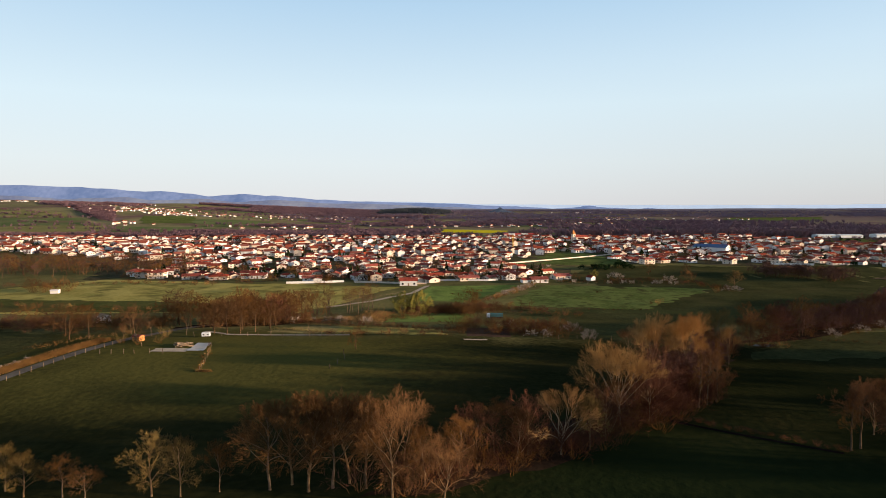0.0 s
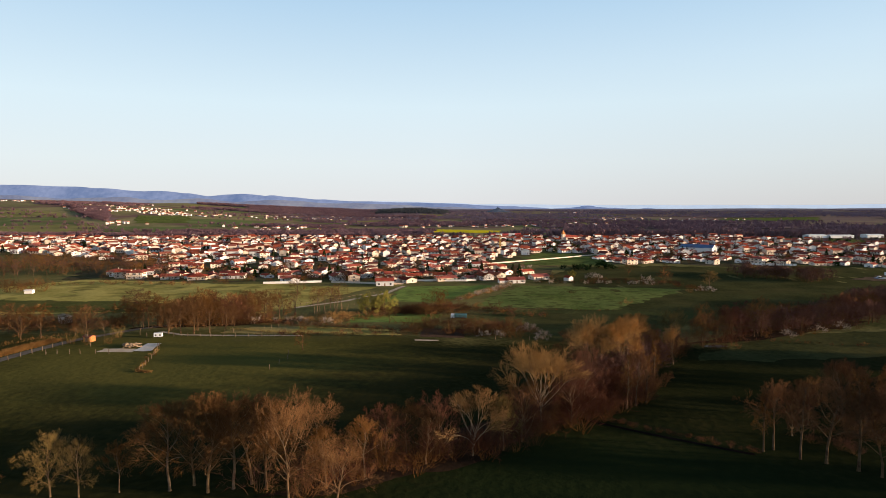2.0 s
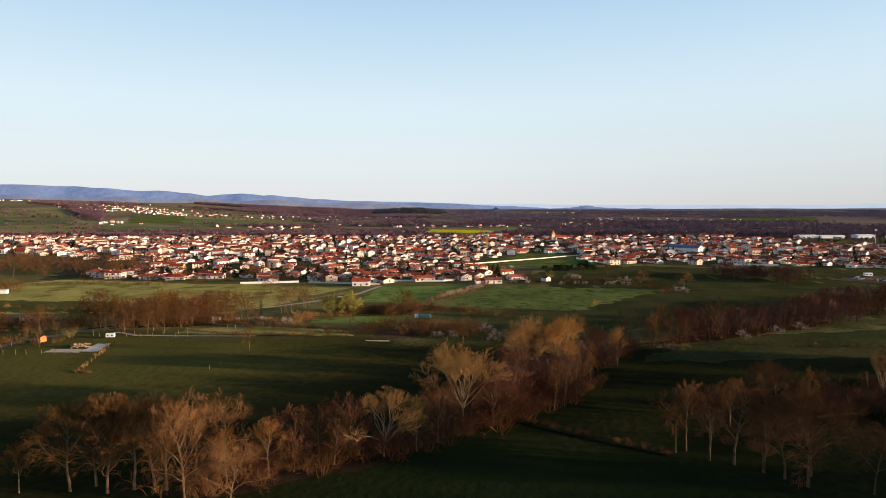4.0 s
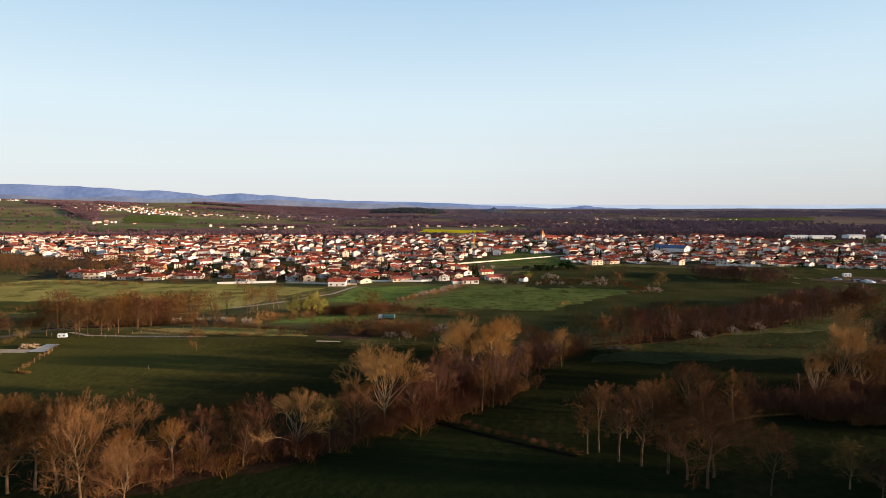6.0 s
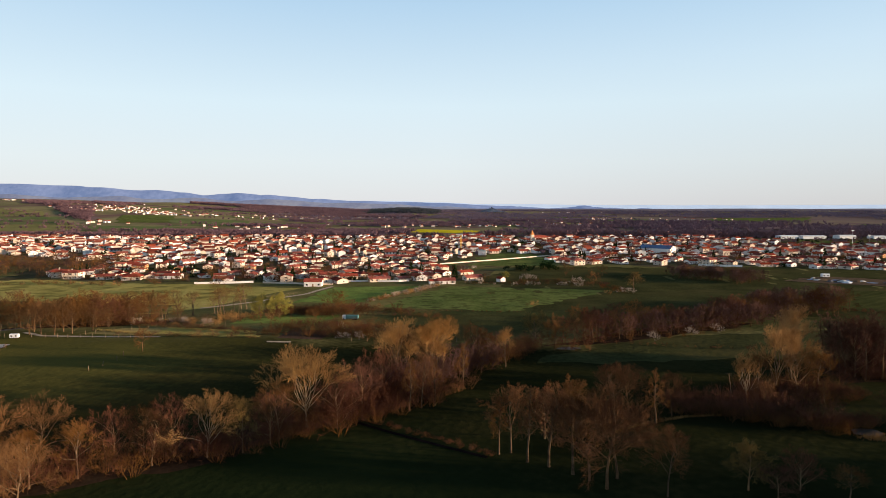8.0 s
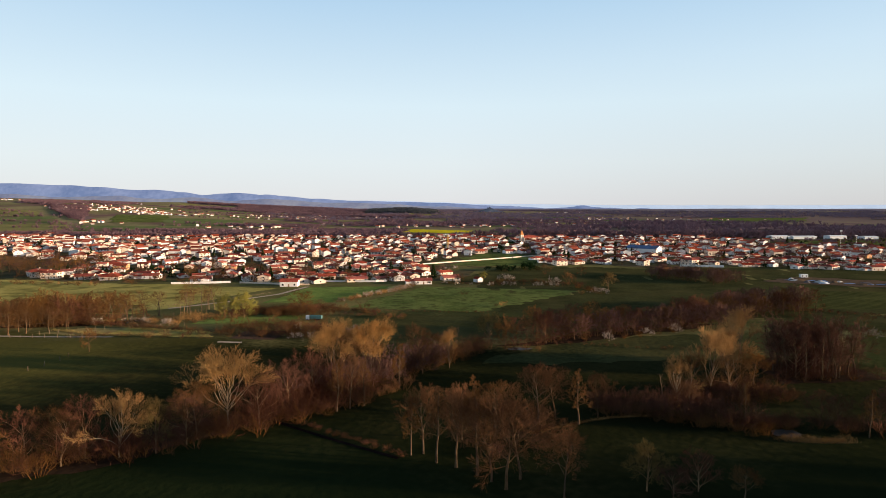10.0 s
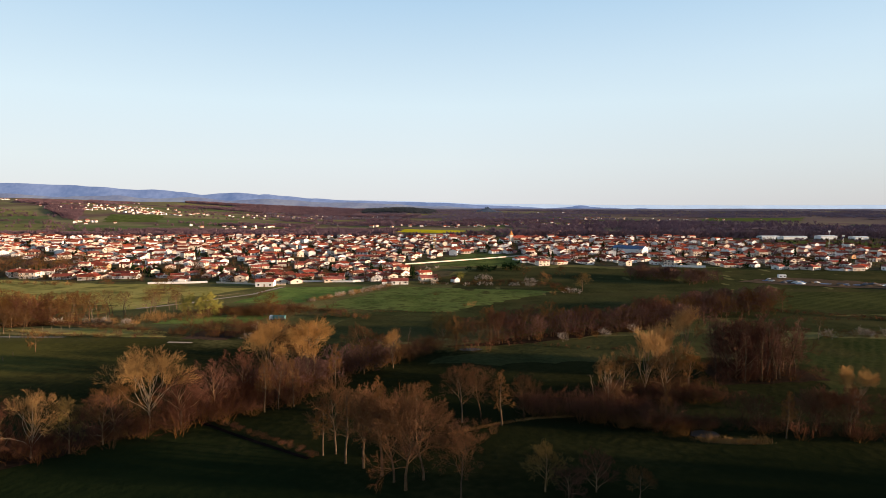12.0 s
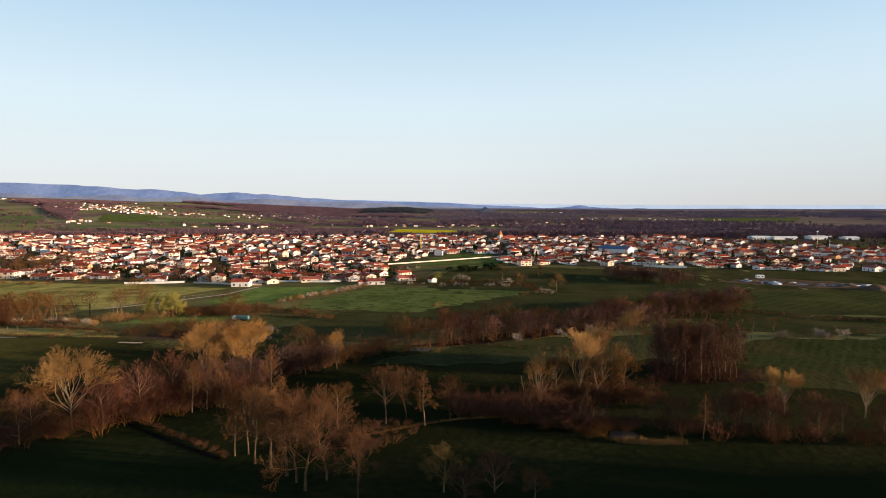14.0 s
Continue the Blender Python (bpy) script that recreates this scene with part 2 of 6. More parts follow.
M_TYRE = material("black_rubber", (0.02, 0.02, 0.02), (0.035, 0.035, 0.035), 2.0, 9.0, 0.8, 0)


def tractor_rows(m, angle, spacing, depth):
    """Faint parallel wheel rows across a pasture."""
    n, link = m.node_tree.nodes, m.node_tree.links.new
    base = n["Principled BSDF"].inputs["Base Color"]
    source = base.links[0].from_socket
    geo, turn, wave, span, mix = n.new("ShaderNodeNewGeometry"), n.new("ShaderNodeVectorRotate"), n.new("ShaderNodeTexWave"), n.new("ShaderNodeMapRange"), n.new("ShaderNodeMix")
    link(geo.outputs["Position"], turn.inputs["Vector"])
    turn.inputs["Angle"].default_value = radians(angle)
    link(turn.outputs[0], wave.inputs["Vector"])
    wave.inputs["Scale"].default_value, wave.inputs["Distortion"].default_value, wave.inputs["Detail"].default_value, wave.inputs["Detail Scale"].default_value = 0.314 / spacing, 5.0, 3.0, 0.6
    span.inputs["From Min"].default_value, span.inputs["To Min"].default_value, span.inputs["To Max"].default_value = 0.3, 0.0, depth
    link(wave.outputs["Fac"], span.inputs["Value"])
    mix.data_type = "RGBA"
    link(span.outputs[0], mix.inputs["Factor"])
    link(source, mix.inputs["A"])
    mix.inputs["B"].default_value = (0.11, 0.098, 0.036, 1)
    link(mix.outputs["Result"], base)
    return m


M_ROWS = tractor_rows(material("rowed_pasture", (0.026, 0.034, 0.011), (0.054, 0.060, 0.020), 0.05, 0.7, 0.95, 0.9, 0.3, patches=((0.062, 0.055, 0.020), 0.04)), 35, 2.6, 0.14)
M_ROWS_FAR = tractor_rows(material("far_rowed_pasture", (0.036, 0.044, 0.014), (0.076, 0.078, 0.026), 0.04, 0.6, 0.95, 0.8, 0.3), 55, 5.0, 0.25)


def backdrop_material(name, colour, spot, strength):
    """Distance through many kilometres of air: its haze is put into colour and glow."""
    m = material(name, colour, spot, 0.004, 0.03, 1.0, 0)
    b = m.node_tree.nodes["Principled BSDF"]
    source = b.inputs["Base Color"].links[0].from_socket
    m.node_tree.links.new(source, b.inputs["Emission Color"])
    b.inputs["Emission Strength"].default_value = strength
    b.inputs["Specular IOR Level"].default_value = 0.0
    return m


# ---- the lie of the land ----
def ease(a, b, v):
    s = min(1.0, max(0.0, (v - a) / (b - a)))
    return s * s * (3 - 2 * s)


def land(x, y):
    """Height of the ground: a near terrace, a lower plain with the village, hills rising far off on one side."""
    z = -5.5 * ease(160, 245, y) - 1.5 * ease(245, 360, y)
    tilt = -1.0 + 2.0 * ease(85, 130, y) * (1 - ease(-60, 10, x)) - 1.0 * ease(95, 130, y) * ease(0, 50, x)
    z += tilt * (1 - ease(165, 240, y))
    z += 30.0 * ease(1500, 4800, y)
    a = x / max(y, 200.0)
    slope = 1 - ease(-0.75, -0.10, a)
    z += (60.0 * ease(850, 1800, y) + 12.0 * ease(1800, 2600, y)) * slope
    # a long wooded hill before the mountains, and a darker knoll at its end
    z += 17.0 * math.exp(-((y - 3000) / 280) ** 2) * ease(-1560, -1230, x) * (1 - ease(-620, -180, x))
    z += 22.0 * math.exp(-((x + 165) / 190) ** 2 - ((y - 2850) / 230) ** 2)
    far = ease(900, 1600, y)
    z += far * 9.0 * noise.noise((x * 0.0016, y * 0.0016, 3.0)) * ease(-0.9, -0.05, -abs(a - 0.9))
    z += 0.25 * noise.noise((x * 0.045, y * 0.045, 0.0)) * (1 - far)
    return z


class Geo:
    """Collects vertices and faces of one mesh."""

    def __init__(self):
        self.v, self.f = [], []

    def tube(self, p, q, r, s, n=4):
        p, q = Vector(p), Vector(q)
        way = q - p
        if way.length < 1e-6:
            return
        way.normalize()
        a = way.orthogonal().normalized()
        b = way.cross(a)
        k = len(self.v)
        for c, rad in ((p, r), (q, s)):
            for i in range(n):
                w = 2 * math.pi * i / n
                self.v.append(c + a * (rad * math.cos(w)) + b * (rad * math.sin(w)))
        for i in range(n):
            j = (i + 1) % n
            self.f.append((k + i, k + j, k + n + j, k + n + i))

    def spike(self, p, q, r):
        way = q - p
        a = way.orthogonal().normalized() * r
        b = way.cross(a).normalized() * r
        k = len(self.v)
        self.v += [p + a, p - a * 0.5 + b * 0.87, p - a * 0.5 - b * 0.87, q]
        self.f += [(k, k + 1, k + 3), (k + 1, k + 2, k + 3)]

    def leaf(self, c, u, w):
        """A folded leaf clump: two triangles on one spine."""
        k = len(self.v)
        up = u.cross(w) * 0.35
        self.v += [c - u, c + u, c + w + up, c - w + up]
        self.f += [(k, k + 1, k + 2), (k, k + 3, k + 1)]

    def take(self, other, m=None):
        """Adds another mesh's faces, moved by m."""
        k = len(self.v)
        self.v += [m @ p for p in other.v] if m else other.v
        self.f += [tuple(k + a for a in q) for q in other.f]

    def box(self, x0, y0, z0, x1, y1, z1):
        k = len(self.v)
        self.v += [Vector(p) for p in ((x0, y0, z0), (x1, y0, z0), (x1, y1, z0), (x0, y1, z0), (x0, y0, z1), (x1, y0, z1), (x1, y1, z1), (x0, y1, z1))]
        self.f += [tuple(k + i for i in q) for q in ((0, 3, 2, 1), (4, 5, 6, 7), (0, 1, 5, 4), (1, 2, 6, 5), (2, 3, 7, 6), (3, 0, 4, 7))]

    def prism(self, outline, axis_from, axis_to):
        """An outline in (y, z) pushed along x."""
        k, n = len(self.v), len(outline)
        for x in (axis_from, axis_to):
            self.v += [Vector((x, y, z)) for y, z in outline]
        self.f.append(tuple(range(k + n - 1, k - 1, -1)))
        self.f.append(tuple(range(k + n, k + 2 * n)))
        for i in range(n):
            j = (i + 1) % n
            self.f.append((k + i, k + j, k + n + j, k + n + i))

    def mesh(self, name, mat, smooth=False):
        me = bpy.data.meshes.new(name)
        me.from_pydata([tuple(p) for p in self.v], [], self.f)
        me.materials.append(mat)
        if smooth:
            me.polygons.foreach_set("use_smooth", [True] * len(me.polygons))
        me.update()
        return me


def part(name, geo, mat, parent, label="", smooth=False):
    ob = new(name, geo.mesh(name, mat, smooth) if isinstance(geo, Geo) else geo)
    ob.parent = parent
    if label:
        tagged(ob, label)
    return ob


def spread_steps(limit, first, grow, dense):
    """Distances from 0 outwards: even up to dense, then ever wider."""
    out, v, step = [0.0], 0.0, first
    while v < limit:
        v += step
        if v > dense:
            step *= grow
        out.append(min(v, limit))
    return out


RIGHT = spread_steps(4900, 7, 1.06, 320)
XS = [-v for v in reversed(RIGHT[1:])] + RIGHT
YS = [-v for v in reversed(spread_steps(1500, 20, 1.2, 60)[1:])] + spread_steps(4950, 6, 1.035, 420)
HEIGHT = np.array([[land(x, y) for x in XS] for y in YS])
X_AT, Y_AT = np.array(XS), np.array(YS)


def sheet(x, y):
    """Height of the ground's own mesh, between its vertices."""
    i = min(len(XS) - 2, max(0, int(np.searchsorted(X_AT, x)) - 1))
    j = min(len(YS) - 2, max(0, int(np.searchsorted(Y_AT, y)) - 1))
    u, v = (x - XS[i]) / (XS[i + 1] - XS[i]), (y - YS[j]) / (YS[j + 1] - YS[j])
    return (HEIGHT[j, i] * (1 - u) + HEIGHT[j, i + 1] * u) * (1 - v) + (HEIGHT[j + 1, i] * (1 - u) + HEIGHT[j + 1, i + 1] * u) * v


def build_ground():
    xs, ys = XS, YS
    verts = [(x, y, HEIGHT[j, i]) for j, y in enumerate(ys) for i, x in enumerate(xs)]
    w = len(xs)
    faces = [(j * w + i, j * w + i + 1, (j + 1) * w + i + 1, (j + 1) * w + i) for j in range(len(ys) - 1) for i in range(w - 1)]
    me = bpy.data.meshes.new("ground")
    me.from_pydata(verts, [], faces)
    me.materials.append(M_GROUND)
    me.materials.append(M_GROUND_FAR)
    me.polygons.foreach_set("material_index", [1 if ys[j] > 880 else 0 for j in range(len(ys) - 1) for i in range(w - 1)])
    me.polygons.foreach_set("use_smooth", [True] * len(me.polygons))
    return tagged(new("ground", me), "rolling green pasture land with worn dry patches", "ground", kind="structure")


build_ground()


def field(name, mat, label, corners, lift=0.035, cell=None):
    """A patch of ground with its own growth, laid over the sheet; corners of a four-sided outline in order."""
    a, b, c, d = [Vector(p).to_2d() for p in corners]
    size = max((b - a).length, (c - b).length, (d - c).length, (a - d).length)
    n = max(6, min(60, int(size / (cell or max(2.5, size / 44)))))
    verts = []
    for j in range(n + 1):
        for i in range(n + 1):
            s, t = i / n, j / n
            p = (a * (1 - s) + b * s) * (1 - t) + (d * (1 - s) + c * s) * t
            if i in (0, n) or j in (0, n):
                k = 0.9 if size < 15 else 0.25 if size < 60 else 0.12 if size < 200 else 0.02
                p = p + Vector((noise.noise((p.x * k, p.y * k, 5)), noise.noise((p.x * k, p.y * k, 9)))) * (size * 0.05) + Vector((noise.noise((p.x * k * 4, p.y * k * 4, 5)), noise.noise((p.x * k * 4, p.y * k * 4, 9)))) * (size * 0.015)
            verts.append((p.x, p.y, sheet(p.x, p.y) + lift))
    w = n + 1
    faces = [(j * w + i, j * w + i + 1, (j + 1) * w + i + 1, (j + 1) * w + i) for j in range(n) for i in range(n)]
    me = bpy.data.meshes.new(name)
    me.from_pydata(verts, [], faces)
    me.materials.append(mat)
    return tagged(new(name, me), label, "field", kind="structure")


def strip(name, mat, label, points, width, lift=0.06, category="road"):
    """A lane along a line of points."""
    line = []
    for (x0, y0), (x1, y1) in zip(points, points[1:]):
        n = max(1, int(math.hypot(x1 - x0, y1 - y0) / 3))
        line += [(x0 + (x1 - x0) * i / n, y0 + (y1 - y0) * i / n) for i in range(n)]
    line.append(points[-1])
    verts, faces = [], []
    for i, (x, y) in enumerate(line):
        x0, y0 = line[max(0, i - 1)]
        x1, y1 = line[min(len(line) - 1, i + 1)]
        d = Vector((x1 - x0, y1 - y0)).normalized()
        half = width * 0.5 * (1 + 0.12 * noise.noise((x * 0.3, y * 0.3, 2)))
        for s in (-1, 1):
            px, py = x - d.y * half * s, y + d.x * half * s
            verts.append((px, py, sheet(px, py) + lift))
        if i:
            faces.append((2 * i - 2, 2 * i, 2 * i + 1, 2 * i - 1))
    me = bpy.data.meshes.new(name)
    me.from_pydata(verts, [], faces)
    me.materials.append(mat)
    return tagged(new(name, me), label, category, kind="structure")


# ---- distance: mountains and buttes against the sky ----
def ridge(name, mat, label, y, heights, jag, seed):
    """A range of hills: heights by distance across, given every so many metres, with a sloping front."""
    xs = [heights[0][0] + (heights[-1][0] - heights[0][0]) * i / 260 for i in range(261)]
    g = Geo()
    for x in xs:
        for (xa, ha), (xb, hb) in zip(heights, heights[1:]):
            if xa <= x <= xb:
                u = (x - xa) / (xb - xa)
                u = u * u * (3 - 2 * u)
                h = ha + (hb - ha) * u
        h += jag * noise.fractal((x * 0.004, seed, 0), 1.0, 2.0, 5)
        base = -10.0
        for k in range(6):
            s = k / 5
            dent = 40 * noise.noise((x * 0.006, s * 3, seed))
            g.v.append(Vector((x, y - 160 * (1 - s) + dent * (1 - s), base + (h - base) * (s ** 0.8))))
    for i in range(260):
        for k in range(5):
            a = i * 6 + k
            g.f.append((a, a + 6, a + 7, a + 1))
    return tagged(new(name, g.mesh(name, mat, True)), label, "hills", kind="structure")


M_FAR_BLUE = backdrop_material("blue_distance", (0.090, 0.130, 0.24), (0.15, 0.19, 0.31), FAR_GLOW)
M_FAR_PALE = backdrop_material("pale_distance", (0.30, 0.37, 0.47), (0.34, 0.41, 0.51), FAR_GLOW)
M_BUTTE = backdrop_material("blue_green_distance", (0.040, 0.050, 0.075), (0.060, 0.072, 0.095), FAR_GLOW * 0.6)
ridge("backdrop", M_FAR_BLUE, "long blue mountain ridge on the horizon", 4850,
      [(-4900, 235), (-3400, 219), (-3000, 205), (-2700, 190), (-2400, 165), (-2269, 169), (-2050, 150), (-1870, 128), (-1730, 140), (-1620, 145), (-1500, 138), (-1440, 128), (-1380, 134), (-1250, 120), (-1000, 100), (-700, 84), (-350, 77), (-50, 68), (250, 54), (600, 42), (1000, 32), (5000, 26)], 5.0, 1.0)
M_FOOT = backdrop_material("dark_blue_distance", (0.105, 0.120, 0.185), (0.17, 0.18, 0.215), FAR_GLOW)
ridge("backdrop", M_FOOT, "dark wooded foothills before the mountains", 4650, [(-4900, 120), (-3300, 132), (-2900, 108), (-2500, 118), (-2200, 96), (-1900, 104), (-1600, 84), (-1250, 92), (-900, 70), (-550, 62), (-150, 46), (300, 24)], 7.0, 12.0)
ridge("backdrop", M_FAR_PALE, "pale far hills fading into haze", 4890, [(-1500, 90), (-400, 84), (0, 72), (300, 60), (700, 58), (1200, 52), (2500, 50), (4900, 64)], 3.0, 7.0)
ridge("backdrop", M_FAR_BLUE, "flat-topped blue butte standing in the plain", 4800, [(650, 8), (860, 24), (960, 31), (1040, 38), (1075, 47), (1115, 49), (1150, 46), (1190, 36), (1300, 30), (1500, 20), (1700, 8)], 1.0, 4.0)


# ---- bare trees and bushes ----
def bent(way, rng, amount, lift=0.0):
    v = Vector((rng.gauss(0, 1), rng.gauss(0, 1), rng.gauss(0, 1))) * amount
    out = way + v
    out.z += lift
    return out.normalized()


def bough(wood, twigs, p, way, length, radius, level, rng, plan):
    """One limb and all that grows from it. plan: per level (pieces, children, child length, child angle, upward pull)."""
    pieces, kids, ratio, angle, pull, start = plan[level]
    last = level == len(plan) - 1
    if last:
        twigs.spike(p, p + way * length, radius)
        return
    sides = (6, 4, 3, 3)[min(level, 3)]
    points = [p]
    step = length / pieces
    for i in range(pieces):
        q = points[-1] + way * step
        r0 = radius * (1 - 0.75 * i / pieces)
        r1 = radius * (1 - 0.75 * (i + 1) / pieces)
        (wood if level < 2 else twigs).tube(points[-1], q, r0, r1, sides)
        points.append(q)
        way = bent(way, rng, 0.2, pull * 0.4)
    for k in range(kids):
        s = (k + 0.6 + 0.4 * rng.random()) / (kids + 0.2)
        s = start + (1 - start) * min(1.0, s)
        i = min(pieces - 1, int(s * pieces))
        u = s * pieces - i
        base = points[i].lerp(points[i + 1], min(1.0, u))
        axis = (points[i + 1] - points[i]).normalized()
        side = axis.orthogonal().normalized()
        side.rotate(Matrix.Rotation(k * 2.4 + rng.random(), 3, axis))
        a = angle * (0.7 + 0.6 * rng.random())
        out = axis * math.cos(a) + side * math.sin(a)
        out.z += pull
        size = length * ratio * (1.15 - 0.55 * s) * (0.75 + 0.5 * rng.random())
        bough(wood, twigs, base, out.normalized(), size, radius * (1 - 0.7 * s) * 0.55 if level < len(plan) - 2 else plan[-1][4], level + 1, rng, plan)


def grow_tree(seed, height, form, detail, twig, bare=0.25, limbs=10, leafy=0, leaf=0.08):
    """A leafless tree: a tapered trunk, limbs by the form's habit, twigs at the ends."""
    rng = random.Random(seed)
    wood, twigs = Geo(), Geo()
    lean, pull = {"round": (0.86, 0.11), "oval": (0.78, 0.10), "upright": (0.42, 0.12), "vase": (0.62, 0.10), "slim": (0.80, 0.08)}[form]
    sub, fine, last = detail
    coarse = limbs < 11
    fanned = form in ("vase", "upright")
    plan = [None, (3 if coarse else 4, sub, 0.46 if fanned else 0.52, 0.5 if fanned else 0.75, pull, 0.52 if fanned else 0.26), (1 if last == 0 else 2 if coarse else 3, fine, 0.55, 0.5 if fanned else 0.65, pull * 0.8, 0.25), (1, last, 0.72, 0.55, pull * 0.5, 0.2), (1, 0, 0, 0, twig, 0)]
    if last == 0:
        plan = plan[:3] + [(1, 0, 0, 0, twig, 0)]
    # trunk
    top = height * {"round": 0.62, "oval": 0.8, "upright": 0.5, "vase": 0.42, "slim": 0.93}[form]
    base_r = height * 0.013 + 0.04
    n = 7
    points = [Vector((0, 0, -0.3))]
    way = Vector((0, 0, 1))
    for i in range(n):
        points.append(points[-1] + way * ((top + 0.3) / n))
        way = bent(way, rng, 0.09, 0.15)
    wood.tube(points[0], points[0].lerp(points[1], 0.4), base_r * 1.5, base_r * 1.05, 7)
    for i in range(n):
        wood.tube(points[i], points[i + 1], base_r * (1.05 - 0.8 * i / n), base_r * (1.05 - 0.8 * (i + 1) / n), 7)
    for k in range(limbs):
        s = bare + (1 - bare) * (k + rng.random() * 0.8) / limbs
        i = min(n - 1, int(s * n))
        base = points[i].lerp(points[i + 1], min(1.0, s * n - i))
        w = k * 2.4 + rng.random() * 0.9
        a = min(1.15, lean * (1.15 - 0.55 * (s - bare) / (1 - bare)) * (0.75 + 0.5 * rng.random()))
        out = Vector((math.cos(w) * math.sin(a), math.sin(w) * math.sin(a), math.cos(a)))
        # out to a rounded crown
        rx, rz = {"round": 0.52, "oval": 0.42, "upright": 0.44, "vase": 0.50, "slim": 0.20}[form] * height, 0.45 * height
        p = Vector((base.x / rx, base.y / rx, (base.z - 0.58 * height) / rz))
        d = Vector((out.x / rx, out.y / rx, out.z / rz))
        half, c = p.dot(d), p.dot(p) - 1
        size = max(0.12 * height, (-half + math.sqrt(max(0.0, half * half - d.dot(d) * c))) / d.dot(d)) * rng.uniform(0.74, 0.9)
        if form == "slim":
            size = height * 0.25 * (1.2 - 0.8 * s)
        bough(wood, twigs, base, out, size, base_r * 0.42 * (1.1 - 0.5 * s), 1, rng, plan)
    for k in range(leafy):
        c = twigs.v[rng.randrange(len(twigs.v))] + Vector((rng.gauss(0, 0.15), rng.gauss(0, 0.15), rng.gauss(0, 0.15)))
        u = Vector((rng.gauss(0, 1), rng.gauss(0, 1), rng.gauss(0, 1))).normalized() * leaf
        twigs.leaf(c, u, u.orthogonal().normalized() * leaf * 0.7)
    return wood, twigs


def grow_bush(seed, height, width, stems, fine, twig, leafy=0, leaf_size=0.12):
    """A many-stemmed shrub: stems from the ground, twigs all along."""
    rng = random.Random(seed)
    wood, twigs = Geo(), Geo()
    plan = [None, (4, fine, 0.55, 0.7, 0.08, 0.22), (2, 4, 0.8, 0.7, 0.08, 0.22), (1, 0, 0, 0, twig, 0)]
    for k in range(stems):
        w = k * 2.4 + rng.random()
        a = 0.15 + 0.75 * rng.random()
        r = width * 0.22 * rng.random()
        out = Vector((math.cos(w) * math.sin(a), math.sin(w) * math.sin(a), math.cos(a)))
        size = min(height / max(0.4, math.cos(a)) * 0.8, width * 0.5 / max(0.3, math.sin(a))) * (0.7 + 0.4 * rng.random())
        bough(wood, twigs, Vector((math.cos(w) * r, math.sin(w) * r, -0.15)), out, size, 0.03 + 0.003 * height, 1, rng, plan)
    for k in range(leafy):
        c = twigs.v[rng.randrange(len(twigs.v))] + Vector((rng.gauss(0, 0.12), rng.gauss(0, 0.12), rng.gauss(0, 0.12)))
        u = Vector((rng.gauss(0, 1), rng.gauss(0, 1), rng.gauss(0, 1))).normalized() * leaf_size
        twigs.leaf(c, u, u.orthogonal().normalized() * leaf_size * 0.8)
    return wood, twigs


def grow_conifer(seed, height, width):
    """A dense evergreen: tiers of drooping sprays round a stem."""
    rng = random.Random(seed)
    wood, leaves = Geo(), Geo()
    wood.tube((0, 0, -0.3), (0, 0, height * 0.92), height * 0.022 + 0.04, 0.03, 6)
    for k in range(160):
        s = rng.random() ** 0.8
        w = rng.random() * 6.283
        reach = width * 0.5 * (1.02 - s) ** 0.75 * (0.75 + 0.45 * rng.random())
        z = height * (0.06 + 0.92 * s)
        a = Vector((math.cos(w) * reach * 0.25, math.sin(w) * reach * 0.25, z))
        b = Vector((math.cos(w) * reach, math.sin(w) * reach, z - 0.12 * reach + 0.2))
        leaves.spike(a, b, 0.12 + 0.20 * reach)
    return wood, leaves


TEMPLATES = {}


def template(key, name, geos, bark, crown_mat, label, category="tree"):
    """Keeps the meshes of a kind of plant, to be set out many times. A bush is one crown, stems and twigs together."""
    wood, crown = geos
    if category == "bush":
        n = len(wood.f)
        wood.take(crown)
        me = wood.mesh(name + "_crown", M_TWIG)
        me.materials.append(crown_mat)
        me.polygons.foreach_set("material_index", [0] * n + [1] * (len(wood.f) - n))
        meshes = (("crown", me),)
    else:
        meshes = (("trunk", wood.mesh(name + "_trunk", bark, True)), ("crown", crown.mesh(name + "_crown", crown_mat)))
    TEMPLATES[key] = (name, meshes, label, category)


NEAR, MID = (8, 8, 6), (6, 7, 4)
template("oak_a", "bare_tree", grow_tree(11, 12, "round", NEAR, 0.019, 0.28, 13), M_BARK, M_TWIG, "tall leafless brown broadleaf tree in a hedgerow")
template("oak_b", "bare_tree", grow_tree(12, 12, "round", NEAR, 0.019, 0.34, 12), M_BARK, M_TWIG, "leafless spreading brown tree with forked limbs")
template("ash_a", "bare_tree", grow_tree(13, 12, "oval", NEAR, 0.019, 0.22, 14), M_BARK, M_TWIG, "leafless narrow brown tree in a row")
template("ash_b", "bare_tree", grow_tree(14, 12, "oval", NEAR, 0.019, 0.34, 12), M_BARK_PALE, M_TWIG, "leafless tree with a pale sunlit trunk")
template("shade_a", "bare_tree", grow_tree(58, 12, "round", (7, 9, 6), 0.014, 0.40, 13), M_BARK_MID, M_TWIG_SHADE, "dense round-crowned leafless tree in evening shade")
template("shade_b", "bare_tree", grow_tree(59, 12, "oval", (7, 9, 6), 0.014, 0.38, 13), M_BARK_MID, M_TWIG_SHADE, "dense leafless brown tree in evening shade")
template("red_a", "bare_tree", grow_tree(15, 12, "round", (7, 7, 5), 0.024, 0.10, 14), M_BARK, M_TWIG_RED, "leafless reddish-brown alder by the stream")
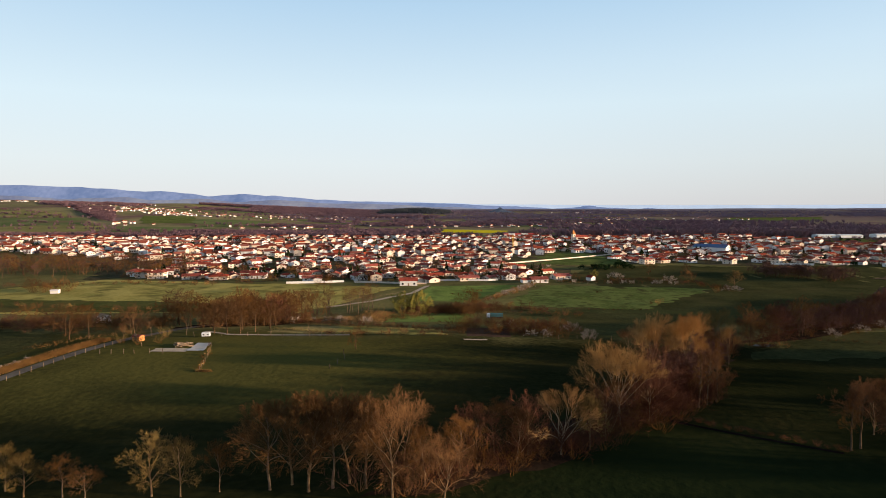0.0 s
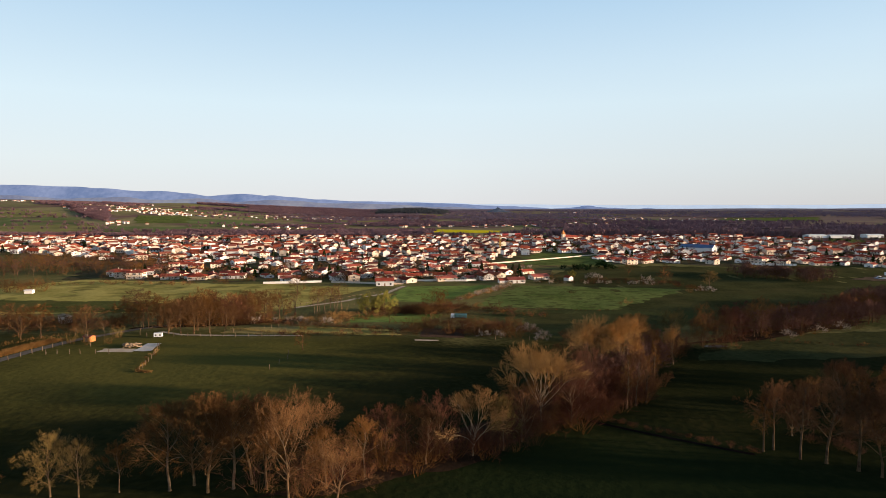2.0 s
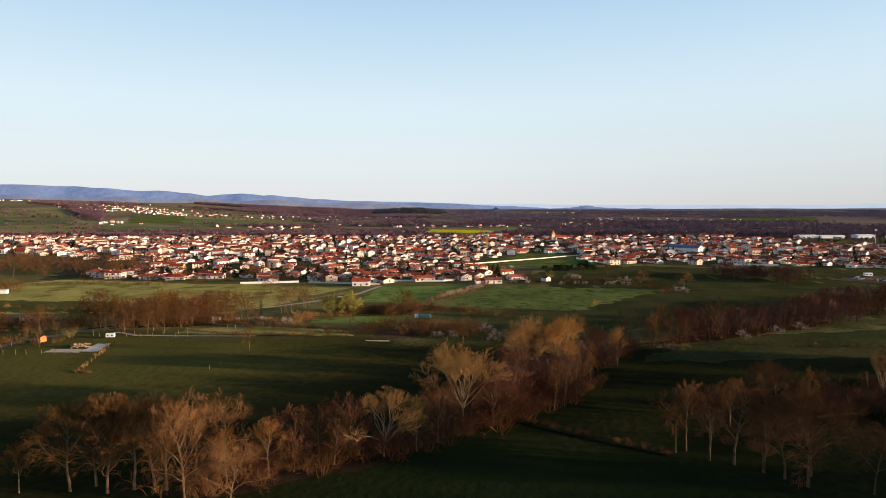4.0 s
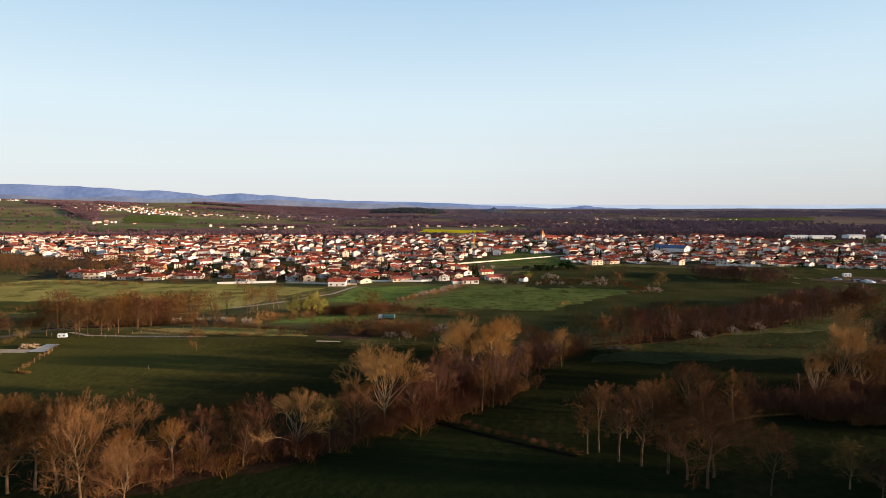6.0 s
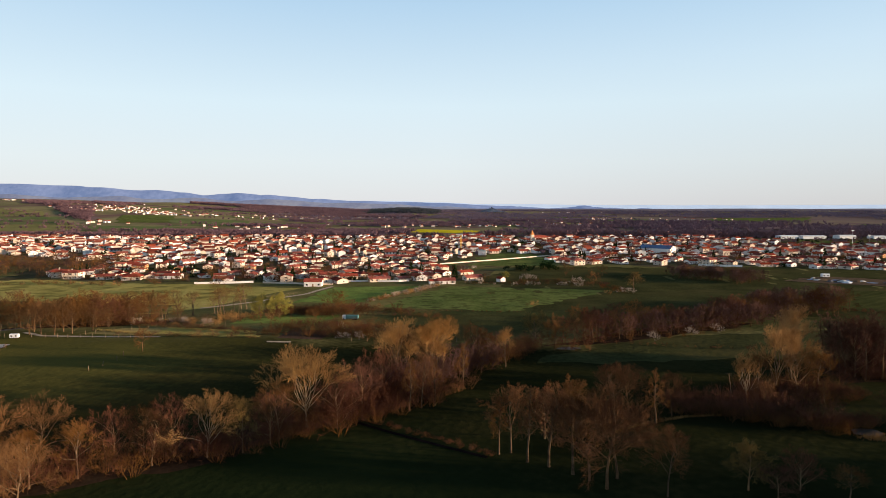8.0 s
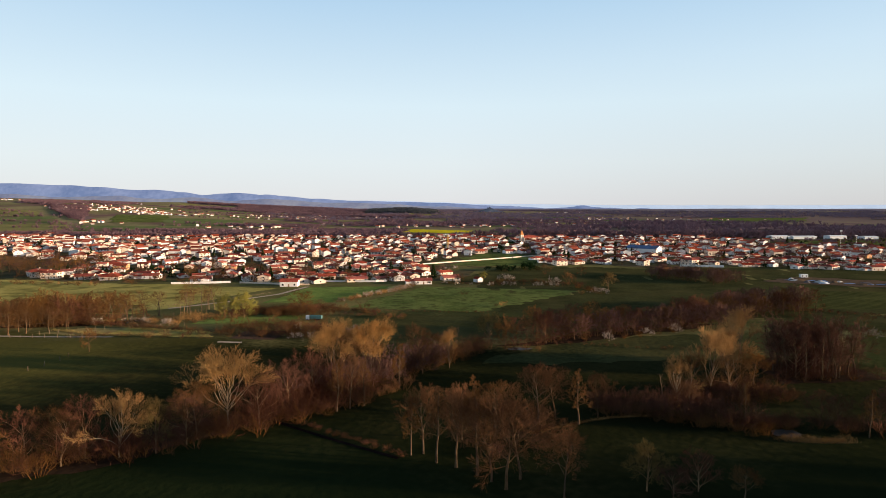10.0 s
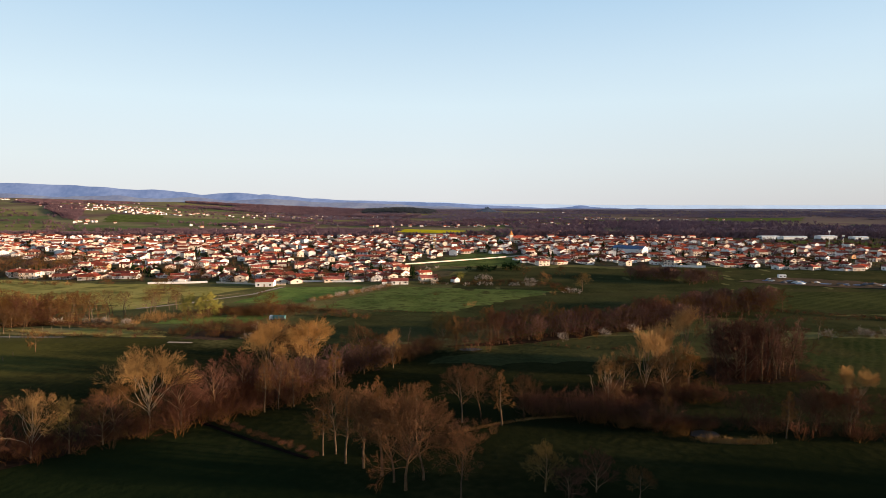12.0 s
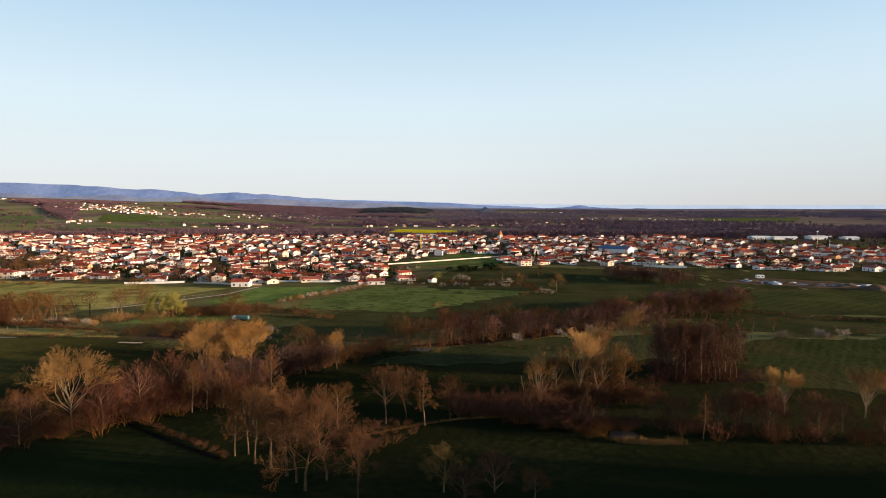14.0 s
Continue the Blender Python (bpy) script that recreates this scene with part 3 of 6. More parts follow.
template("gold_a", "bare_tree", grow_tree(16, 12, "vase", (8, 8, 6), 0.018, 0.48, 18), M_BARK_LIT, M_TWIG_GOLD, "golden-twigged leafless willow with pale fanned limbs")
template("gold_b", "bare_tree", grow_tree(17, 12, "upright", NEAR, 0.019, 0.20, 16), M_BARK_PALE, M_TWIG_GOLD, "upright leafless tree with golden twigs")
template("gold_c", "bare_tree", grow_tree(63, 12, "round", NEAR, 0.019, 0.24, 15), M_BARK_PALE, M_BUDS, "round-crowned tree with yellowish spring buds")
template("fan", "bare_tree", grow_tree(64, 12, "vase", (6, 8, 6), 0.018, 0.30, 14), M_BARK_LIT, M_TWIG_GOLD, "leafless tree with pale limbs fanned upwards")
template("tall_a", "bare_tree", grow_tree(65, 12, "oval", (7, 8, 6), 0.016, 0.38, 13), M_BARK_WHITE, M_TWIG_SHADE, "tall thin leafless tree with a pale sunlit trunk")
template("tall_b", "bare_tree", grow_tree(66, 12, "slim", (6, 8, 6), 0.016, 0.32, 18), M_BARK_WHITE, M_TWIG, "tall narrow leafless tree with a pale sunlit trunk")
template("bud_a", "budding_tree", grow_tree(18, 9, "oval", (8, 8, 6), 0.018, 0.22, 13, 1500, 0.055), M_BARK, M_BUDS, "small tree with pale olive spring buds")
template("birch", "birch_tree", grow_tree(19, 12, "slim", (5, 6, 5), 0.020, 0.22, 16), M_BARK_WHITE, M_TWIG_BIRCH, "slender birch with a white trunk and red twigs")
template("dead", "dead_trunk", grow_tree(20, 9, "slim", (3, 2, 0), 0.02, 0.45, 5), M_BARK_PALE, M_BARK_PALE, "pale dead trunk with a few bare stubs")
template("mid_a", "bare_tree", grow_tree(21, 10, "round", MID, 0.032, 0.12, 9), M_BARK_MID, M_TWIG, "leafless brown tree in a field hedge")
template("mid_b", "bare_tree", grow_tree(22, 10, "oval", MID, 0.032, 0.14, 10), M_BARK_MID, M_TWIG, "leafless brown tree among meadows")
template("mid_red", "bare_tree", grow_tree(23, 10, "round", MID, 0.032, 0.10, 10), M_BARK_MID, M_TWIG_RED, "leafless dark reddish tree in a wood")
template("mid_slim", "bare_tree", grow_tree(24, 10, "oval", (5, 5, 4), 0.02, 0.40, 9), M_BARK_PALE, M_TWIG, "slender leafless tree with a pale trunk")
template("willow", "young_willow", grow_tree(25, 9, "round", (6, 6, 3), 0.025, 0.18, 12, 3000, 0.17), M_BARK, M_WILLOW, "willow in bright yellow-green spring leaf")
template("lo_a", "bare_tree", grow_tree(51, 10, "round", (6, 8, 0), 0.05, 0.14, 8), M_BARK_MID, M_TWIG, "leafless brown tree in a garden")
template("lo_b", "bare_tree", grow_tree(52, 10, "oval", (6, 8, 0), 0.05, 0.12, 8), M_BARK_MID, M_TWIG, "leafless brown tree in a garden")
template("lo_red", "bare_tree", grow_tree(53, 10, "round", (6, 8, 0), 0.05, 0.10, 9), M_BARK_MID, M_TWIG_RED, "leafless reddish tree in a garden")
template("dim_a", "bare_tree", grow_tree(56, 9, "round", (6, 12, 0), 0.036, 0.05, 10), M_BARK_MID, M_TWIG_DARK, "leafless dark purple-brown tree in a wood")
template("dim_b", "bare_tree", grow_tree(57, 9, "oval", (6, 12, 0), 0.036, 0.05, 10), M_BARK_MID, M_TWIG_DARK, "leafless dark purple-brown tree in a wood")
template("far_a", "bare_tree", grow_tree(61, 10, "round", (4, 5, 0), 0.10, 0.12, 7), M_BARK_MID, M_TWIG, "leafless brown tree in a garden")
template("far_red", "bare_tree", grow_tree(62, 10, "oval", (4, 5, 0), 0.10, 0.12, 7), M_BARK_MID, M_TWIG_DARK, "leafless reddish tree in a garden")
template("lo_bush", "bare_bush", grow_bush(54, 4, 5.5, 8, 4, 0.05), M_BARK, M_TWIG, "dense leafless brown bush", "bush")
template("lo_bush_red", "bare_bush", grow_bush(55, 4, 5.5, 8, 4, 0.05), M_BARK, M_TWIG_RED, "dense leafless reddish bush", "bush")
template("brush_a", "bare_bush", grow_bush(71, 4, 5.5, 11, 6, 0.022), M_BARK, M_TWIG_RED, "fine dark leafless brush", "bush")
template("brush_b", "bare_bush", grow_bush(72, 4, 5.0, 11, 6, 0.022), M_BARK, M_TWIG_SHADE, "fine brown leafless brush", "bush")
template("bush_a", "bare_bush", grow_bush(31, 4, 5, 12, 5, 0.022), M_BARK, M_TWIG, "tangled leafless brown bush", "bush")
template("bush_b", "bare_bush", grow_bush(32, 4, 6, 12, 5, 0.022), M_BARK, M_TWIG_RED, "tangled leafless reddish bush", "bush")
template("bush_gold", "bare_bush", grow_bush(33, 4, 5, 12, 5, 0.022), M_BARK, M_TWIG_GOLD, "leafless bush with tawny golden twigs", "bush")
template("bush_bud", "budding_bush", grow_bush(34, 4, 4, 12, 5, 0.022, 260, 0.06), M_BARK, M_BUDS, "olive bush with opening buds", "bush")
template("blossom", "blossom_bush", grow_bush(35, 4, 6, 8, 5, 0.02, 460, 0.16), M_BARK, M_BLOSSOM, "blackthorn bush covered in white blossom", "bush")
template("green", "evergreen_bush", grow_bush(36, 3, 3.5, 5, 4, 0.03, 210, 0.32), M_BARK, M_LEAF, "dark green leafy garden bush", "bush")
template("fir", "conifer", grow_conifer(41, 10, 5), M_BARK, M_LEAF, "dark green conifer in a garden", "tree")
template("cypress", "conifer", grow_conifer(42, 9, 2.6), M_BARK, M_LEAF, "narrow dark cypress in a garden", "tree")
HEIGHTS = {"bud_a": 9, "dead": 9, "mid_a": 10, "mid_b": 10, "mid_red": 10, "mid_slim": 10, "willow": 9, "bush_a": 4, "bush_b": 4, "brush_a": 4, "brush_b": 4, "bush_gold": 4, "bush_bud": 4, "blossom": 4, "green": 3, "fir": 10, "cypress": 9, "lo_a": 10, "lo_b": 10, "lo_red": 10, "lo_bush": 4, "lo_bush_red": 4, "dim_a": 9, "dim_b": 9, "far_a": 10, "far_red": 10}
TURN = random.Random(5)


def plant_pose(key, x, y, height, wide, turn=None):
    s = height / HEIGHTS.get(key, 12)
    return Matrix.LocRotScale((x, y, sheet(x, y)), Euler((0, 0, TURN.random() * 6.283 if turn is None else turn)), (s * wide, s * wide, s))


def plant(key, x, y, height, group="", wide=1.0, turn=None):
    """Sets out one plant of a kind, as high as it is, rooted in the ground."""
    name, meshes, label, category = TEMPLATES[key]
    ob = new(name)
    ob.empty_display_size = 0.5
    ob.matrix_world = plant_pose(key, x, y, height, wide, turn)
    for part_name, mesh in meshes:
        part(part_name, mesh, None, ob)
    return tagged(ob, label, category, group)


def thicket(name, label, items, category="woods"):
    """Plants past counting, as one object: items of (kind, x, y, height, width)."""
    ob = new(name)
    for key in sorted({i[0] for i in items}):
        for part_name, mesh in TEMPLATES[key][1]:
            n = len(mesh.vertices)
            co = np.empty(n * 3)
            mesh.vertices.foreach_get("co", co)
            co = np.c_[co.reshape(-1, 3), np.ones(n)]
            size = np.empty(len(mesh.polygons), int)
            mesh.polygons.foreach_get("loop_total", size)
            idx = np.empty(len(mesh.loops), int)
            mesh.loops.foreach_get("vertex_index", idx)
            slot = np.empty(len(mesh.polygons), int)
            mesh.polygons.foreach_get("material_index", slot)
            vs, ls, count = [], [], 0
            rng = random.Random(len(items))
            for k, x, y, h, w in items:
                if k == key:
                    m = np.array(plant_pose(k, x, y, h, w, rng.random() * 6.283))
                    vs.append((co @ m.T)[:, :3])
                    ls.append(idx + n * count)
                    count += 1
            me = bpy.data.meshes.new(part_name)
            me.vertices.add(n * count)
            me.vertices.foreach_set("co", np.concatenate(vs).ravel())
            loops = np.concatenate(ls)
            me.loops.add(len(loops))
            me.loops.foreach_set("vertex_index", loops)
            sizes = np.tile(size, count)
            me.polygons.add(len(sizes))
            me.polygons.foreach_set("loop_start", np.concatenate(([0], np.cumsum(sizes)[:-1])))
            me.polygons.foreach_set("material_index", np.tile(slot, count))
            for m in mesh.materials:
                me.materials.append(m)
            me.update(calc_edges=True)
            tagged(part(part_name, me, None, ob), kind="stuff")
    return tagged(ob, label, category, kind="stuff")


def row_of(keys, points, spacing, height, jitter, group, seed, vary=0.25, wide=1.0, joined=""):
    """Plants along a line, unevenly; joined: the name of the one object that a hedge past counting becomes."""
    rng = random.Random(seed)
    items = []
    for (x0, y0), (x1, y1) in zip(points, points[1:]):
        length = math.hypot(x1 - x0, y1 - y0)
        n = max(1, round(length / spacing))
        for i in range(n):
            s = (i + rng.random()) / n
            items.append((rng.choice(keys), x0 + (x1 - x0) * s + rng.gauss(0, jitter), y0 + (y1 - y0) * s + rng.gauss(0, jitter), height * (1 + vary * rng.uniform(-1, 1)), wide))
    if joined:
        thicket(joined, group, items)
    else:
        for key, x, y, h, w in items:
            plant(key, x, y, h, group, w)


def wood_of(keys, corners, count, height, group, seed, vary=0.2, joined=""):
    """Plants scattered over a four-sided plot."""
    rng = random.Random(seed)
    items = []
    a, b, c, d = [Vector(p) for p in corners]
    for i in range(count):
        s, t = rng.random(), rng.random()
        p = (a * (1 - s) + b * s) * (1 - t) + (d * (1 - s) + c * s) * t
        items.append((rng.choice(keys), p.x, p.y, height * (1 + vary * rng.uniform(-1, 1)), 1.25 if joined else 1.0))
    if joined:
        thicket(joined, group, items)
    else:
        for key, x, y, h, w in items:
            plant(key, x, y, h, group, w)


G1 = "bare trees along the near stream"
# the near stream's trees: kind, place, height, width against height
NEAR_TREES = (
    # budding trees and a thin one at the open end of the row
    ("bud_a", -85, 77.4, 8.2, 1.0), ("bud_a", -81.2, 77.2, 7.6, 0.9), ("ash_b", -76.6, 78.4, 6.8, 0.85), ("bud_a", -101.5, 77.4, 5.6, 1.2), ("ash_b", -96.5, 77.4, 5.4, 1.2), ("bud_a", -105, 79, 6.0, 1.1), ("ash_b", -92.8, 76, 4.6, 1.2),
    # the tall row
    ("ash_b", -70.2, 78.9, 12.2, 1.0), ("oak_a", -67.6, 80.5, 12, 1.0), ("ash_a", -65, 78.5, 12.6, 1.0), ("ash_b", -62, 79.6, 12.5, 1.0), ("oak_b", -60, 81, 12.2, 1.0), ("ash_a", -57.6, 79.5, 11.6, 1.0), ("oak_a", -53.8, 76, 13.4, 0.82),
    ("oak_b", -53, 87, 10.2, 1.0), ("oak_b", -47.3, 74, 9, 1.0), ("ash_a", -49.8, 80, 8, 1.0), ("ash_b", -45, 83, 8.4, 1.0), ("red_a", -42.5, 88, 8.5, 1.0), ("oak_b", -39.6, 91, 8.2, 1.0), ("ash_a", -36.6, 87.2, 8.0, 1.0), ("red_a", -34.6, 90, 9.6, 0.85), ("fan", -29.6, 90.2, 9.9, 1.0), ("bud_a", -24.8, 92, 8.4, 0.9),
    # round the great fanned tree
    ("red_a", -21.5, 95.5, 8.6, 1.0), ("gold_a", -17.2, 102.6, 13.4, 1.12), ("oak_b", -20.6, 97.6, 9.4, 1.0), ("red_a", -12, 103, 9.5, 1.0), ("red_a", -8.5, 109, 10.2, 1.0), ("red_a", -5.5, 116, 10.5, 1.0),
    # the golden pair and the slender trees below it
    ("gold_b", -3, 126, 13.4, 1.0), ("gold_b", 4.8, 128, 13.6, 1.05), ("oak_b", 1, 131, 11, 1.0), ("tall_b", 0, 111.4, 10.2, 0.9), ("tall_a", 2.2, 113, 10.6, 0.8), ("tall_b", 4.7, 114.6, 9.4, 0.9), ("tall_b", 10.5, 127, 9.6, 0.9), ("oak_a", -3.6, 141, 9, 1.0),
    # beyond, up the stream
    ("oak_a", 13.6, 144, 10.4, 0.9), ("gold_b", 21.4, 145, 9.0, 0.72), ("ash_b", 17.5, 150, 7.5, 0.9), ("dead", 23.6, 169, 5.6, 1.0), ("gold_c", 33.4, 177.4, 8.8, 0.95),
    # the standing row with pale trunks beside the ditch
    ("tall_b", 14.9, 91.5, 9.2, 0.9), ("tall_a", 16.8, 92.2, 10.8, 0.95), ("tall_b", 18.9, 88.7, 11.6, 1.0), ("tall_a", 21.8, 87.1, 12.2, 1.1), ("tall_b", 24.8, 84.6, 14.2, 1.0), ("shade_a", 26.7, 82.6, 11.6, 1.0), ("shade_a", 28.5, 80.2, 13.2, 1.12), ("shade_b", 30.8, 83.4, 11.4, 1.05), ("tall_a", 36, 78.1, 9.4, 0.9),
    # behind it
    ("tall_a", 37, 106.8, 10.6, 1.1), ("tall_b", 44, 105.7, 9.8, 1.05), ("shade_b", 40.5, 109.5, 9.6, 1.0), ("ash_b", 28.9, 103.4, 8.4, 1.0), ("red_a", 23, 98, 8.6, 1.0), ("shade_b", 48.6, 110.4, 8.0, 1.0),
    # low trees by the near edge
    ("bud_a", 47.5, 79.8, 6.4, 1.15), ("red_a", 54.4, 79.6, 5.6, 1.1), ("red_a", 50.2, 77.4, 4.6, 1.2), ("ash_b", 59.5, 77.2, 4.4, 1.2),
    # the golden group past the ditch
    ("fan", 66.6, 118.6, 9.6, 0.8), ("dead", 63.6, 119, 6.6, 1.0), ("ash_b", 70.6, 122, 9.4, 0.9), ("gold_b", 76, 125.5, 13.2, 0.85), ("gold_b", 82.6, 131, 13.6, 0.9), ("oak_b", 79.5, 123.5, 9.8, 0.95), ("ash_b", 86, 127, 8.8, 1.0), ("gold_b", 96, 153, 13.2, 0.85),
    # along the pond's bank
    ("gold_a", 112.2, 112.6, 8.8, 0.95), ("gold_a", 126.4, 111, 9.2, 0.95), ("tall_b", 91, 99, 8.2, 0.9), ("tall_a", 98.6, 101, 7.8, 0.9), ("tall_b", 105, 103, 8.2, 0.9), ("dead", 121.6, 96.5, 4.4, 1.0), ("shade_b", 64.5, 109, 7.2, 1.0), ("tall_b", 72.5, 104, 8.6, 0.8),
    # thin trees in the far pasture
    ("mid_slim", 142.6, 185.5, 7.6, 0.9), ("mid_slim", 147.2, 182, 7.8, 0.85))
for key, x, y, h, w in NEAR_TREES:
    plant(key, x, y, h, G1, w)
# understorey along the banks
row_of(["bush_a", "bush_b", "bush_b"], [(-58, 79), (-44, 85), (-29, 91), (-16, 99.5), (-6, 112), (0, 124)], 2.5, 3.6, 1.4, "brush along the stream", 51)
row_of(["bush_a", "bush_b"], [(-4, 120), (8, 140), (20, 151), (32, 172)], 3.2, 3.4, 2.0, "brush along the stream", 52)
row_of(["brush_a"], [(-8, 107), (4, 98), (14, 91)], 1.8, 0.7, 0.3, "low brush along the ditch", 53, wide=1.4)
row_of(["bush_a", "bush_b"], [(60, 108), (72, 101.5), (75, 99.5)], 2.0, 2.4, 0.8, "brush along the ditch", 54, wide=1.3)
row_of(["bush_b", "bush_a", "bush_gold"], [(60, 116), (72, 119), (88, 126)], 2.0, 3.0, 1.6, "brush along the stream", 55)
# dark tangle under the whole row
row_of(["brush_a", "brush_a", "brush_b"], [(-54, 79), (-44, 85), (-29, 91.5), (-17, 100), (-7, 110), (-1, 121), (7, 134)], 1.3, 3.2, 1.5, "dark tangle of brush under the stream trees", 121, 0.4, joined="hedge")
row_of(["brush_a"], [(-12, 103), (-6, 112), (2, 126)], 1.0, 4.8, 2.0, "dark tangle of brush by the great fanned tree", 122, 0.4, joined="hedge")
row_of(["brush_a", "brush_b"], [(7, 134), (16, 146), (26, 158), (36, 166)], 1.4, 3.6, 1.8, "brush between the stream trees", 123, 0.4, joined="hedge")
wood_of(["brush_b", "brush_a"], [(20, 92), (32, 88), (46, 104), (36, 108)], 22, 1.6, "thin brush among the pale trunks", 124, 0.4, joined="hedge")
row_of(["brush_a", "brush_b"], [(-3, 110), (4, 115.5), (11, 127)], 1.3, 3.0, 1.0, "brush among the slender trees", 125, 0.4, joined="hedge")
# birch copse
wood_of(["birch", "birch", "birch", "red_a"], [(98, 136), (116, 137), (116, 150), (100, 150)], 30, 12.2, "birches in a small wood", 56, 0.12)
wood_of(["brush_a"], [(98, 135), (114, 136), (113, 150), (100, 150)], 26, 3.4, "red-brown brush under the birches", 58, 0.5, joined="hedge")
row_of(["bush_b"], [(97, 136), (120, 137)], 3.0, 3.0, 0.8, "brush under the birches", 57)

# a tall wood beyond the near meadow, out of view, added for long evening shade
wood_of(["fir", "lo_red", "lo_a"], [(122, 40), (240, 18), (246, 66), (128, 70)], 64, 17.0, "tall mixed wood out of view beyond the near meadow", 90, joined="wood")


# ---- fields, lanes and hedges of the middle ground ----
field("field", M_LAWN, "bright green meadow below the village walls", [(-60, 271), (-33, 267), (-5, 336), (-54, 332)])
field("field", M_MEADOW, "green meadow with grazed tufts", [(-22, 259), (34, 246), (94, 316), (10, 336)])
# fields of M_DIM carry their shade in the pasture colour
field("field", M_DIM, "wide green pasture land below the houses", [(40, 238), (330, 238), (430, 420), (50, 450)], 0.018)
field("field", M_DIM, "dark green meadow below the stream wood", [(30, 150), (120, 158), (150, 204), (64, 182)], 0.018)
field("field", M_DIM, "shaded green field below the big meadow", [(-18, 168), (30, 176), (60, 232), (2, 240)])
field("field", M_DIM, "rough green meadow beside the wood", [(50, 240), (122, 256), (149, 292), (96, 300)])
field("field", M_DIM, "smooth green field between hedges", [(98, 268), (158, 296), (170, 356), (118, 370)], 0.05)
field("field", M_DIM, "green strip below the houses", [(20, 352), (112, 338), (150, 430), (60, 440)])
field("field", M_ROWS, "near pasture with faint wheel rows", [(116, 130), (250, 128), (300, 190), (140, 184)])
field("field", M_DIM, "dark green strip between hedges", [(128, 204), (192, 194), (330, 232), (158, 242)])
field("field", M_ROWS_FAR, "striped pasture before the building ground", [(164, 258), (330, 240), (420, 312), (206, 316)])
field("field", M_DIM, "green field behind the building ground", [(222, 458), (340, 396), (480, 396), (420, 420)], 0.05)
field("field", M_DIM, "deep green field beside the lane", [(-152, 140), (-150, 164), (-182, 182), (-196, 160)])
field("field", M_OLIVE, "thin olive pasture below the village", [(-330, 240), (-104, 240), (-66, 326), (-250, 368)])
field("field", M_OLIVE, "yellow-olive paddock along a fence", [(-77, 170), (-46, 169.6), (-50, 181), (-79, 190)])
field("field", M_LAWN, "green paddock among hedges", [(-66, 206), (-38, 206), (-34, 238), (-70, 238)])
field("field", M_LITTER, "brown bank under the near stream's trees", [(-58, 76), (-30, 87), (0, 118), (-10, 118)])
field("field", M_LITTER, "brown floor of the birch wood", [(96, 134), (122, 136), (120, 152), (98, 152)])
field("field", M_LITTER, "brown floor of the stream wood", [(34, 168), (60, 176), (120, 216), (90, 214)])
field("field", M_GARDEN, "garden plots between the village houses", [(-250, 372), (14, 352), (110, 900), (-700, 930)])
field("field", M_GARDEN, "garden plots between the village houses", [(90, 462), (560, 410), (820, 890), (112, 900)])
field("field", M_DRY, "dry straw-coloured paddock inside a fence", [(-98, 174), (-74, 170), (-79, 190), (-92, 186)])
field("field", M_PLOUGH, "dark dug allotment bed", [(-40.5, 169), (-28, 169), (-27, 186), (-40, 186)])
field("field", M_TRACK, "bare sandy yard by the garden", [(-119, 148.5), (-110.5, 148.5), (-110.5, 152), (-119, 152)])
field("field", M_RAPE, "yellow field of rape in flower", [(-50, 1050), (62, 1020), (72, 1120), (-42, 1190)], 0.4)
field("field", M_RAPE, "narrow strip of flowering rape", [(-190, 1130), (-60, 1130), (-60, 1180), (-190, 1200)], 0.4)
field("field", M_MEADOW, "open green field reaching into the village", [(0, 462), (85, 452), (128, 560), (60, 580)])

# the ditch is not sunk; its shadow line is a dark strip
strip("ditch", M_DITCH, "flat dark strip for the ditch's shadow along the meadow's edge", [(-10, 106), (3, 97), (13, 90.2)], 0.8, 0.07, "ditch")
strip("road", M_ASPHALT, "narrow asphalt lane along a verge", [(-142, 104), (-141, 112), (-139, 124), (-137.5, 137), (-135.5, 150), (-133, 161), (-128, 173), (-122, 192), (-114, 216)], 3.0)
strip("road", M_TRACK, "pale gravel track to the village", [(-96, 254), (-77, 274), (-62, 303), (-55, 334)], 2.6)
strip("road", M_TRACK, "beaten path along the fence", [(-116, 176), (-107, 170), (-95, 169), (-73, 168.5)], 1.6)
field("pavement", M_CONCRETE, "pale concrete slab in the yard", [(-110.5, 149.5), (-106.3, 149.5), (-107.5, 158), (-111, 158)], 0.12)


def fence(points, spacing, height, label, seed, rails=0):
    """Posts along a line, each leaning a little, with wires or rails."""
    rng = random.Random(seed)
    ob = new("fence")
    x0, y0 = points[0]
    ob.location = (x0, y0, land(x0, y0))
    base = Vector(ob.location)
    tops = []
    post = Geo()
    post.tube((0, 0, -0.3), (0, 0, height), 0.075, 0.065, 6)
    post.f.append(tuple(range(len(post.v) - 6, len(post.v))))
    mesh = post.mesh("post", M_POST)
    for (xa, ya), (xb, yb) in zip(points, points[1:]):
        n = max(1, round(math.hypot(xb - xa, yb - ya) / spacing))
        for i in range(n):
            s = (i + 0.15 * rng.random()) / n
            x, y = xa + (xb - xa) * s, ya + (yb - ya) * s
            o = part("post", mesh, None, ob)
            o.location = Vector((x, y, land(x, y))) - base
            o.rotation_euler = (rng.gauss(0, 0.05), rng.gauss(0, 0.05), rng.random() * 6)
            tops.append(Vector(o.location) + Vector((0, 0, height)))
    for k in range(rails):
        for p, q in zip(tops, tops[1:]):
            g = Geo()
            d = Vector((0, 0, -0.12 - 0.42 * k))
            g.tube(p + d, q + d, 0.035, 0.035, 4)
            part("rail", g, M_WOODWORK, ob)
    return tagged(ob, label, "fence")


